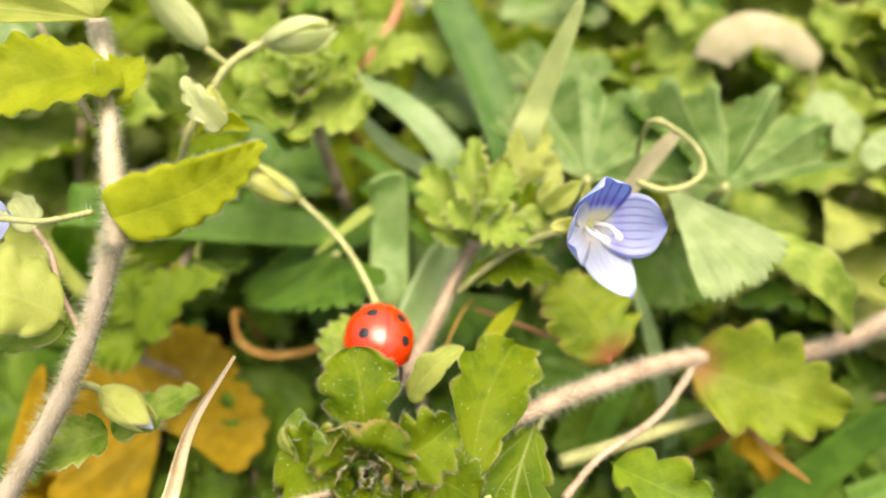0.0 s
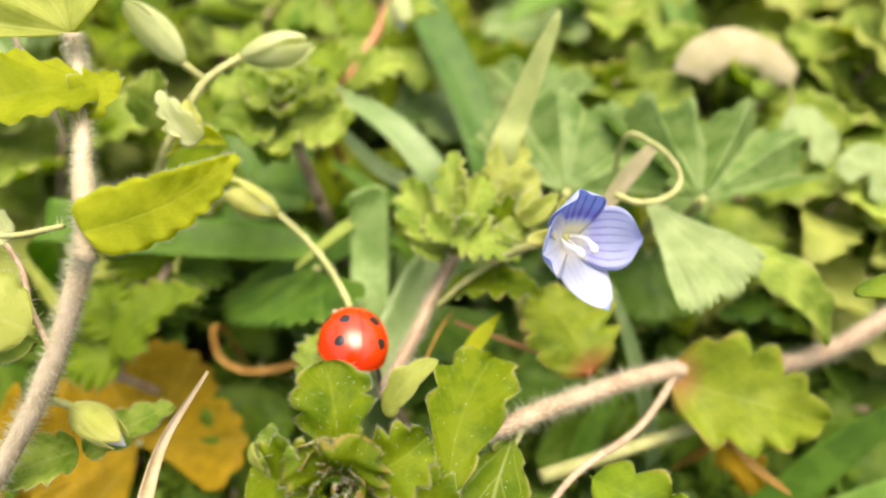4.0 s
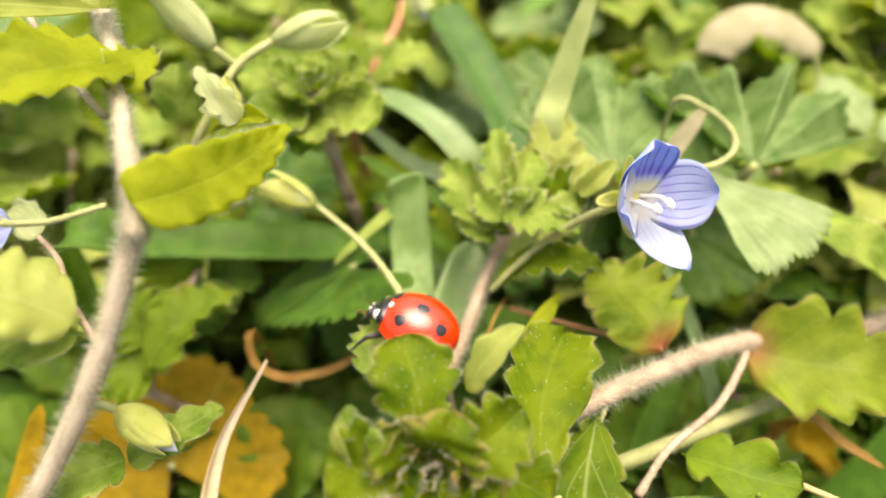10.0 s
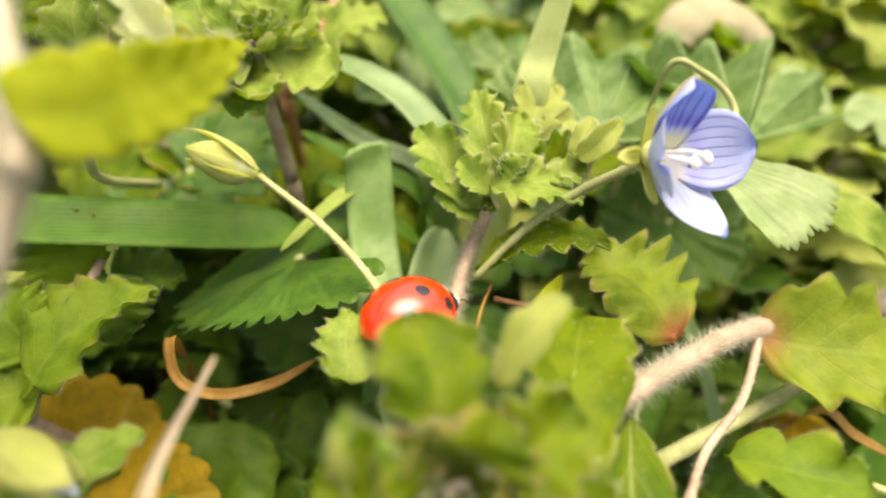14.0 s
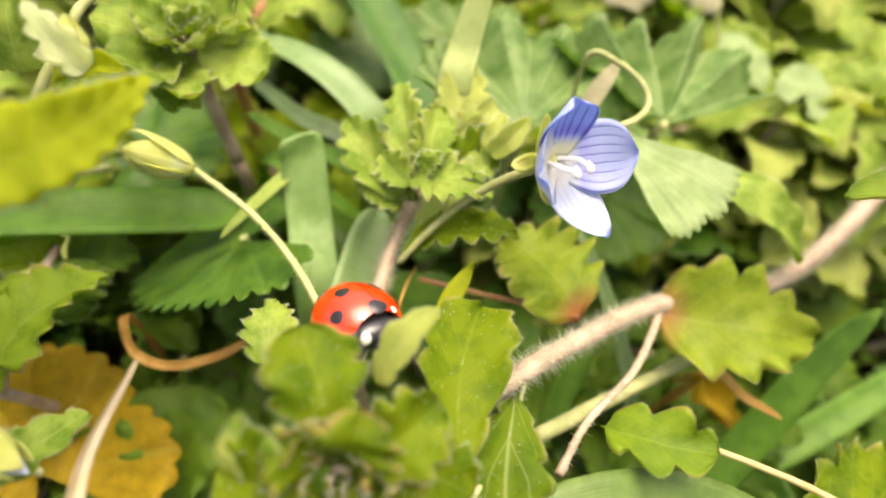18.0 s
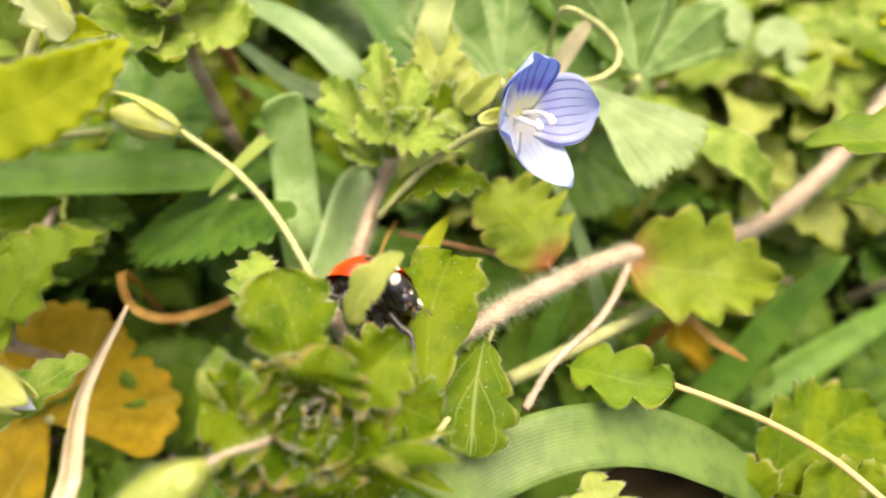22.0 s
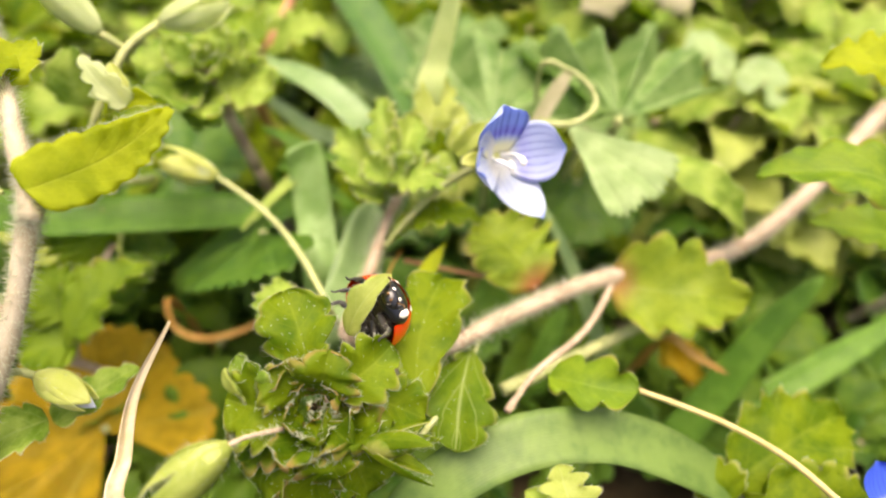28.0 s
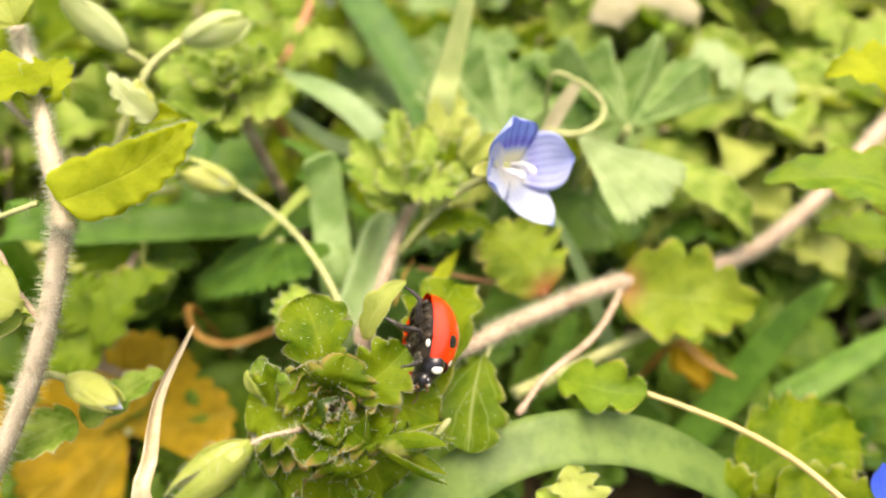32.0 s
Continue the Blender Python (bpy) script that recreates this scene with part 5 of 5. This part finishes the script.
leaf(corner_plant, (27.4, 3.3, 27.4), (42.1, 8.2, 27.9), (0.00, -0.19, 0.98), 9.5, LEAF_MID, teeth=5, cut=0.15, label='broad green leaf with brownish rim')
leaf(corner_plant, (28.2, 2.1, 27.9), (25.9, 6.4, 29.5), (0.00, -0.19, 0.98), 5.0, LEAF_MID, teeth=4)
leaf(corner_plant, (29.3, 2.7, 28.5), (40.1, -0.2, 29.1), (0.00, -0.08, 1.00), 7.0, LEAF_MID, teeth=4)
leaf(corner_plant, (12.2, 2.0, 35.7), (11.9, 5.9, 37.2), (0.00, -0.19, 0.98), 4.6, LEAF_PALE, teeth=3, cut=0.35, full=0.7, stalk=0.0)
leaf(corner_plant, (13.4, 1.5, 34.3), (9.2, 4.7, 36.0), (0.00, -0.19, 0.98), 3.6, LEAF_YOUNG, teeth=3, cut=0.3, stalk=0.0)
tube("stem", [(29.9, 0.3, 20.8), (19.4, 0.5, 29.4), (12.2, 1.9, 35.6)], 0.4, 0.35, STEM_GREEN, corner_plant)
tube("pedicel", [(35.0, -2.1, 29.6), (35.6, -1.1, 32.8), (36.8, -1.5, 33.9)], 0.3, 0.3, STEM_GREEN, corner_plant)
tube("stem", [(29.9, 0.3, 20.8), (33.1, -1.8, 24.6), (35.0, -2.1, 29.6)], 0.4, 0.35, STEM_GREEN, corner_plant)
round_flower(corner_plant, (36.7, -1.5, 34.5), (0.10, -0.19, 0.98), 4.2, skins=(PETAL_DEEP,) * 4, label="bright deep blue speedwell flower")
low_plant = thing("speedwell_plant", (-35.3, 35.7, 0.0), "speedwell plant with green leaves low down", "speedwell plant")
root(low_plant, (-32.4, 27.8, 24.8), 0.5, STEM)
tube("stem", [(-32.4, 27.8, 24.8), (-30.7, 30.9, 28.4), (-27.5, 38.4, 30.4)], 0.5, 0.4, STEM, low_plant)
leaf(low_plant, (-31.5, 27.5, 28.4), (-22.5, 33.9, 31.6), (-0.30, -0.05, 0.95), 7.0, LEAF, teeth=5, cut=0.14)
leaf(low_plant, (-30.1, 30.8, 28.4), (-34.1, 34.8, 31.9), (0.00, -0.19, 0.98), 7.5, LEAF, teeth=5)
leaf(low_plant, (-28.2, 38.0, 27.0), (-21.9, 39.0, 27.5), (0.00, -0.08, 1.00), 7.0, LEAF_SHADED, teeth=5)
leaf(low_plant, (-29.1, 36.7, 29.0), (-32.1, 41.1, 32.9), (0.00, -0.08, 1.00), 7.5, LEAF, teeth=5)
leaf(low_plant, (-30.4, 28.9, 27.1), (-36.3, 28.0, 28.2), (0.00, -0.19, 0.98), 7.0, LEAF, teeth=5)
leaf(low_plant, (-27.6, 37.9, 30.0), (-26.6, 32.7, 26.5), (0.20, -0.19, 0.96), 6.2, LEAF_SHADED, teeth=5)

# ---- undergrowth behind and around ----
def sprig(seed, mat, height, count, size):
    """A low speedwell sprig: curved stem with opposite toothed leaves."""
    rng = random.Random(seed)
    ob = thing("speedwell_sprig", (0, 0, 0), "low speedwell sprig with toothed leaves", "speedwell sprig", "undergrowth sprigs")
    lean = (rng.uniform(-9, 9), rng.uniform(-9, 9))
    line = [(0, 0, -1), (lean[0] * 0.3, lean[1] * 0.3, height * 0.5), (lean[0], lean[1], height)]
    tube("stem", line, 0.6, 0.4, STEM, ob, sides=6, n=10)
    sp = spline(line, 20)
    for i in range(count):
        f = 0.35 + 0.65 * i / (count - 1)
        p = sp[int(f * 20)]
        w = i * 1.9 + rng.uniform(-0.4, 0.4)
        d = Vector((math.cos(w), math.sin(w), rng.uniform(-0.1, 0.55)))
        L = size * rng.uniform(0.7, 1.2)
        leaf(ob, p, tuple(Vector(p) + d * L), (rng.uniform(-0.3, 0.3), rng.uniform(-0.6, 0.1), 1), L * rng.uniform(0.62, 0.8), mat, teeth=4, hair=0, wave=0.08, nu=20, nv=6)
    return ob


def low_mallow(seed, mat, height, radius):
    rng = random.Random(seed)
    ob = thing("mallow_leaf", (0, 0, 0), "round scalloped mallow leaf on its stalk", "mallow leaf", "undergrowth mallow leaves")
    top = (rng.uniform(-5, 5), rng.uniform(-5, 5), height)
    tube("petiole", [(0, 0, -1), (top[0] * 0.2, top[1] * 0.2, height * 0.6), top], 0.6, 0.45, STEM_GREEN, ob, sides=6, n=8)
    w = rng.uniform(0, 6.28)
    fan_leaf(ob, top, (top[0] + math.cos(w), top[1] + math.sin(w), top[2] + 0.1), (rng.uniform(-0.3, 0.3), rng.uniform(-0.7, 0), 1), radius, mat, span=320, crenate=4)
    return ob


def low_blade(seed, mat, length, width):
    rng = random.Random(seed)
    ob = thing("grass_blade", (0, 0, 0), "green grass blade in the undergrowth", "grass blade", "grass blades")
    dx, dy = rng.uniform(-0.6, 0.6), rng.uniform(-0.5, 0.6)
    pts = [(0, 0, -1), (dx * length * 0.2, dy * length * 0.2, length * 0.45), (dx * length * 0.6, dy * length * 0.6, length * 0.78), (dx * length * 1.1, dy * length * 1.1, length * 0.8)]
    blade(ob, pts, (0.2, -0.6, 0.8), width, mat, taper=0.55, blunt=0.06, n=16, nv=4)
    return ob


def far_growth(far):
    """The sprigs farther off, joined into one growth."""
    verts, uvs, faces, slots, mats, base = [], [], [], [], [], 0
    for ob, m in far:
        r = np.array(m)
        for child in ob.children:
            me = child.data
            n = len(me.vertices)
            co = np.empty(n * 3)
            me.vertices.foreach_get("co", co)
            verts.append((co.reshape(-1, 3) @ r[:3, :3].T + r[:3, 3]) / MM)
            vi = np.empty(len(me.loops), dtype=np.int32)
            me.loops.foreach_get("vertex_index", vi)
            uv = np.full((n, 2), 0.5)
            if me.uv_layers:
                lu = np.empty(len(me.loops) * 2)
                me.uv_layers[0].data.foreach_get("uv", lu)
                uv[vi] = lu.reshape(-1, 2)
            uvs.append(uv)
            if me.materials[0] not in mats:
                mats.append(me.materials[0])
            s = mats.index(me.materials[0])
            for p in me.polygons:
                faces.append(tuple(int(v) + base for v in vi[p.loop_start:p.loop_start + p.loop_total]))
                slots.append(s)
            base += n
    ob = part("undergrowth", np.vstack(verts).tolist(), faces, mats, None, "dense yellow-green speedwell growth farther off", uvs=np.vstack(uvs), slots=slots, kind="stuff")
    return tagged(ob, category="undergrowth")


def undergrowth():
    rng = random.Random(11)
    kinds = [sprig(1, LEAF_MID, 22, 8, 12), sprig(2, LEAF_YOUNG, 26, 9, 13), sprig(3, LEAF_MID, 18, 9, 12), sprig(4, LEAF_YOUNG, 28, 8, 14), sprig(5, LEAF_MID, 24, 9, 14), sprig(6, LEAF_YOUNG, 30, 9, 14),
             low_mallow(1, MALLOW, 24, 10), low_mallow(2, MALLOW_SHADED, 16, 11), low_mallow(3, MALLOW_SHADED, 12, 9),
             low_blade(1, GRASS, 40, 4.5), low_blade(2, GRASS_LIGHT, 46, 4), low_blade(3, GRASS, 36, 5), sprig(7, LEAF_SHADED, 8, 9, 10), sprig(8, LEAF_SHADED, 9, 9, 9), low_mallow(4, MALLOW_SHADED, 7, 8), sprig(9, LEAF_PALE, 28, 8, 15), sprig(10, LEAF_YOUNG, 12, 9, 12), sprig(11, LEAF_PALE, 16, 9, 12), sprig(12, LEAF_PALE, 30, 10, 17), sprig(13, LEAF_YOUNG, 26, 10, 17)]
    tall = [30, 34, 26, 36, 32, 38, 28, 20, 16, 38, 42, 36, 11, 12, 9, 38, 16, 20, 42, 38]
    spots = []
    for gy in range(-1, 16):
        for gx in range(-10, 11):
            x, y = gx * 11 + rng.uniform(-5, 5), 22 + gy * 12 + rng.uniform(-5, 5)
            room = 0.62 * y - 3
            for _ in range(9):
                k = rng.randrange(15) if y > 42 or rng.random() < 0.3 else rng.choice([12, 13, 14, 8, 12])
                if tall[k] < max(room, 9.5 if y > 8 else 0):
                    spots.append((k, x, y, rng.uniform(0, 360), rng.uniform(-8, 8), rng.uniform(-8, 8)))
                    break
    for _ in range(70):
        x, y = rng.uniform(34, 95), rng.uniform(48, 120)
        k = rng.choice([1, 3, 15, 5, 17])
        if tall[k] < 0.7 * y + 5:
            spots.append((k, x, y, rng.uniform(0, 360), rng.uniform(-8, 8), rng.uniform(-8, 8)))
    for _ in range(60):
        x, y = rng.uniform(46, 130), rng.uniform(70, 150)
        spots.append((rng.choice([18, 19]), x, y, rng.uniform(0, 360), rng.uniform(-8, 8), rng.uniform(-8, 8)))
    # low layer in darkened greens, whose colour carries the shade of the gaps
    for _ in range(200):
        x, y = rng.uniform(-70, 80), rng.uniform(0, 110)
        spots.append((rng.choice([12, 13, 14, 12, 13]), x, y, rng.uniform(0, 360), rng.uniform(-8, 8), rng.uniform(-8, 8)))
    for _ in range(130):
        spots.append((rng.choice([16, 17, 16]), rng.uniform(-95, -18), rng.uniform(52, 140), rng.uniform(0, 360), rng.uniform(-8, 8), rng.uniform(-8, 8)))
    for _ in range(230):
        spots.append((rng.choice([16, 17, 17]), rng.uniform(14, 125), rng.uniform(42, 150), rng.uniform(0, 360), rng.uniform(-8, 8), rng.uniform(-8, 8)))
    spots.sort(key=lambda s: math.hypot(s[1], s[2] - 35))
    first, sprigs, far = set(), 0, []
    for k, x, y, rz, rx, ry in spots:
        m = pose(x * MM, y * MM, 0, rx, ry, rz)
        if kinds[k].name.startswith("speedwell"):
            sprigs += 1
            if sprigs > 260 and k in first:
                far.append((kinds[k], m))
                continue
        if k in first:
            copy_thing(kinds[k], m)
        else:
            kinds[k].matrix_basis = m
            first.add(k)
    far_growth(far)


undergrowth()


# ---- the ladybird ----
def dome(al, be, grow=0.0):
    s = math.sin(al)
    return Vector(((2.85 + grow) * s * math.sin(be), -0.25 + (3.25 + grow) * math.cos(al), -0.25 + (2.55 + grow) * s ** 0.85 * math.cos(be)))


def disc(name, al, be, r, mat, parent, grow=0.03, label="", stretch=1.0):
    """A round patch lying on the dome."""
    verts, faces = [tuple(dome(al, be, grow))], []
    for k, f in ((1, 0.55), (2, 1.0)):
        for i in range(20):
            w = i * math.pi / 10
            wob = 1 + 0.06 * math.sin(3 * w)
            verts.append(tuple(dome(al + f * r * wob * math.cos(w) * stretch / 3.1, be + f * r * wob * math.sin(w) / (2.7 * max(0.3, math.sin(al))), grow if f < 1 else 0.008)))
    for i in range(20):
        j = (i + 1) % 20
        faces += [(0, 1 + i, 1 + j), (1 + i, 21 + i, 21 + j, 1 + j)]
    return part(name, verts, faces, mat, parent, label)


def blob(name, c, r, mat, parent, label="", n=10, sides=16):
    verts, faces = [], []
    for i in range(n + 1):
        a = math.pi * i / n
        for j in range(sides):
            w = j * 2 * math.pi / sides
            verts.append((c[0] + r[0] * math.sin(a) * math.cos(w), c[1] + r[1] * math.cos(a), c[2] + r[2] * math.sin(a) * math.sin(w)))
    for i in range(n):
        for j in range(sides):
            k = (j + 1) % sides
            faces.append((i * sides + j, i * sides + k, (i + 1) * sides + k, (i + 1) * sides + j))
    return part(name, verts, faces, mat, parent, label)


def make_ladybird():
    bug = thing("ladybird", (0, 0, 0), "glossy red seven-spotted ladybird with black markings", "ladybird")
    for s in (-1, 1):
        verts, faces = [], []
        na, nb = 26, 16
        for i in range(na + 1):
            al = radians(40) + (math.pi - radians(40)) * i / na
            for j in range(nb + 1):
                be = 0.014 + radians(101) * j / nb
                p = dome(al, be)
                if j == nb:
                    p.x += 0.10 * math.sin(al)
                verts.append((s * p.x, p.y, p.z))
        for i in range(na):
            for j in range(nb):
                q = (i * (nb + 1) + j, i * (nb + 1) + j + 1, (i + 1) * (nb + 1) + j + 1, (i + 1) * (nb + 1) + j)
                faces.append(q if s > 0 else q[::-1])
        n0 = len(verts)
        verts += [(x * 0.95, y * 0.95, z * 0.93 - 0.02) for x, y, z in verts]
        faces += [tuple(n0 + k for k in reversed(q)) for q in faces]
        el = part("wing_case", verts, faces, RED, bug, "glossy red wing case with black spots")
        for al, be, r in ((68, 58, 0.46), (90, 25, 0.48), (124, 45, 0.47)):
            disc("spot", radians(al), s * radians(be), r, BLACK, el, label="black spot")
    disc("spot", radians(47), 0.0, 0.62, BLACK, bug, grow=0.04, label="black spot shared by both wing cases", stretch=0.9)
    for s in (-1, 1):
        disc("white_fleck", radians(44), s * radians(34), 0.24, CREAM, bug, grow=0.035, label="small white fleck beside the front spot")
    blob("belly", (0, -0.3, -0.35), (2.3, 2.65, 0.6), BLACK_DULL, bug, "dull black segmented belly")
    blob("inner_body", (0, -0.4, 0.35), (2.3, 2.6, 1.25), BLACK_DULL, bug)
    pro = blob("pronotum", (0, 2.28, 0.10), (1.9, 0.98, 0.98), BLACK, bug, "black shield behind the head")
    for s in (-1, 1):
        blob("white_patch", (s * 1.28, 2.78, 0.16), (0.34, 0.34, 0.44), CREAM, pro, "white corner patch")
    head = blob("head", (0, 3.22, -0.38), (0.88, 0.58, 0.62), BLACK, bug, "black head")
    for s in (-1, 1):
        blob("white_spot", (s * 0.40, 3.60, -0.08), (0.15, 0.13, 0.15), CREAM, head, "white spot between the eyes")
        blob("eye", (s * 0.83, 3.46, -0.26), (0.18, 0.25, 0.25), BLACK, head)
        blob("mandible", (s * 0.25, 3.86, -0.82), (0.10, 0.12, 0.12), ANTENNA, head)
        tube("antenna", [(s * 0.6, 3.7, -0.42), (s * 0.95, 4.2, -0.35), (s * 1.15, 4.5, -0.55)], 0.04, 0.07, ANTENNA, head, sides=6)
        for y0, dy, reach in ((1.6, 1.5, 0.95), (0.4, 0.2, 1.02), (-0.9, -1.3, 1.0)):
            leg = tube("leg", [(s * 0.6, y0, -0.9), (s * 1.5 * reach, y0 + dy * 0.45, -1.35), (s * 2.05 * reach, y0 + dy * 0.8, -1.5), (s * 2.3 * reach, y0 + dy * 1.15, -2.3)], 0.32, 0.13, LEG, bug, sides=7, hairs=14, hair_mm=0.15, label="jointed black leg")
            tube("foot", [(s * 2.3 * reach, y0 + dy * 1.15, -2.3), (s * 2.35 * reach, y0 + dy * 1.25, -2.75), (s * 2.5 * reach, y0 + dy * 1.4, -2.95)], 0.1, 0.06, LEG, leg, sides=6)
    for s in (-1, 1):
        blob("white_mark", (s * 1.75, 1.15, -0.72), (0.26, 0.3, 0.14), CREAM, bug, "small white mark on the underside")
        tube("palp", [(s * 0.3, 3.6, -0.85), (s * 0.5, 3.9, -1.1), (s * 0.42, 4.0, -1.35)], 0.07, 0.09, LEG, head, sides=6)
    for k in range(5):
        w = 1.5 + 0.35 * k - 0.05 * k * k
        tube("belly_ring", [(-w, -2.3 + k * 0.75, -0.62), (0, -2.35 + k * 0.75, -0.95), (w, -2.3 + k * 0.75, -0.62)], 0.2, 0.2, BLACK_DULL, bug, sides=6)
    return bug


ladybird = make_ladybird()
ladybird.scale = (1.05, 1.05, 1.05)


def motions():
    walk(ladybird, [
        (0.0, pose(-0.00536, 0.02390, 0.03825, -26.9, 18.6, -2.7)),
        (1.0, pose(-0.00573, 0.02473, 0.03724, -26.1, 15.4, -6.3)),
        (2.0, pose(-0.00561, 0.02527, 0.03714, -23.6, 11.9, -6.9)),
        (3.5, pose(-0.00565, 0.02482, 0.03820, -23.2, 17.7, 1.0)),
        (5.5, pose(-0.00578, 0.02453, 0.03907, -15.6, 23.7, 22.3)),
        (7.0, pose(-0.00560, 0.02457, 0.03920, -11.7, 24.4, 27.6)),
        (8.0, pose(-0.00577, 0.02551, 0.03754, -11.2, 23.4, 27.6)),
        (9.0, pose(-0.00571, 0.02510, 0.03823, 4.6, 27.8, 54.2)),
        (10.0, pose(-0.00549, 0.02475, 0.03827, 12.5, 31.9, 70.9)),
        (11.0, pose(-0.00561, 0.02598, 0.03733, 11.6, 30.9, 67.3)),
        (12.0, pose(-0.00524, 0.02587, 0.03728, -6.5, 25.7, 36.2)),
        (13.0, pose(-0.00458, 0.02542, 0.03708, -19.2, 6.7, 3.9)),
        (14.0, pose(-0.00469, 0.02507, 0.03758, -18.3, -20.0, -46.2)),
        (14.5, pose(-0.00499, 0.02522, 0.03766, 2.0, -33.8, -86.5)),
        (15.0, pose(-0.00500, 0.02340, 0.03960, 17.2, -24.9, -101.4)),
        (15.5, pose(-0.00480, 0.02300, 0.04040, 22.8, -21.2, -113.5)),
        (17.5, pose(-0.00240, 0.02220, 0.04030, 27.2, -16.8, -133.9)),
        (18.0, pose(-0.00272, 0.02188, 0.04040, 32.8, -22.0, -161.4)),
        (19.0, pose(-0.00249, 0.02103, 0.04017, 42.5, -7.5, -178.6)),
        (20.0, pose(-0.00206, 0.02065, 0.04030, 46.3, -8.2, 176.9)),
        (21.0, pose(-0.00075, 0.01995, 0.04100, 75.4, -55.4, 153.6)),
        (22.0, pose(-0.00051, 0.01856, 0.04206, 91.8, -52.3, 142.8)),
        (23.0, pose(-0.00037, 0.01913, 0.04149, 98.2, -50.0, 135.8)),
        (24.0, pose(-0.00006, 0.01870, 0.04230, 108.0, -30.6, 117.5)),
        (25.0, pose(-0.00034, 0.01874, 0.04205, 107.7, -29.1, 116.8)),
        (25.5, pose(-0.00023, 0.01841, 0.04258, 108.6, -27.6, 115.6)),
        (27.5, pose(-0.00018, 0.01816, 0.04269, 108.4, -22.6, 111.9)),
        (28.0, pose(0.00005, 0.01790, 0.04309, 108.7, -21.1, 111.1)),
        (29.0, pose(0.00070, 0.01790, 0.04310, 102.8, -21.8, 105.3)),
        (30.0, pose(0.00140, 0.01770, 0.04330, 96.5, -26.3, 97.4)),
        (31.0, pose(0.00260, 0.01650, 0.04400, 95.3, -42.6, 86.8)),
        (31.5, pose(0.00270, 0.01580, 0.04410, 96.4, -66.6, 77.9)),
        (32.0, pose(0.00240, 0.01520, 0.04340, -176.9, -63.0, -10.8)),
    ])


motions()
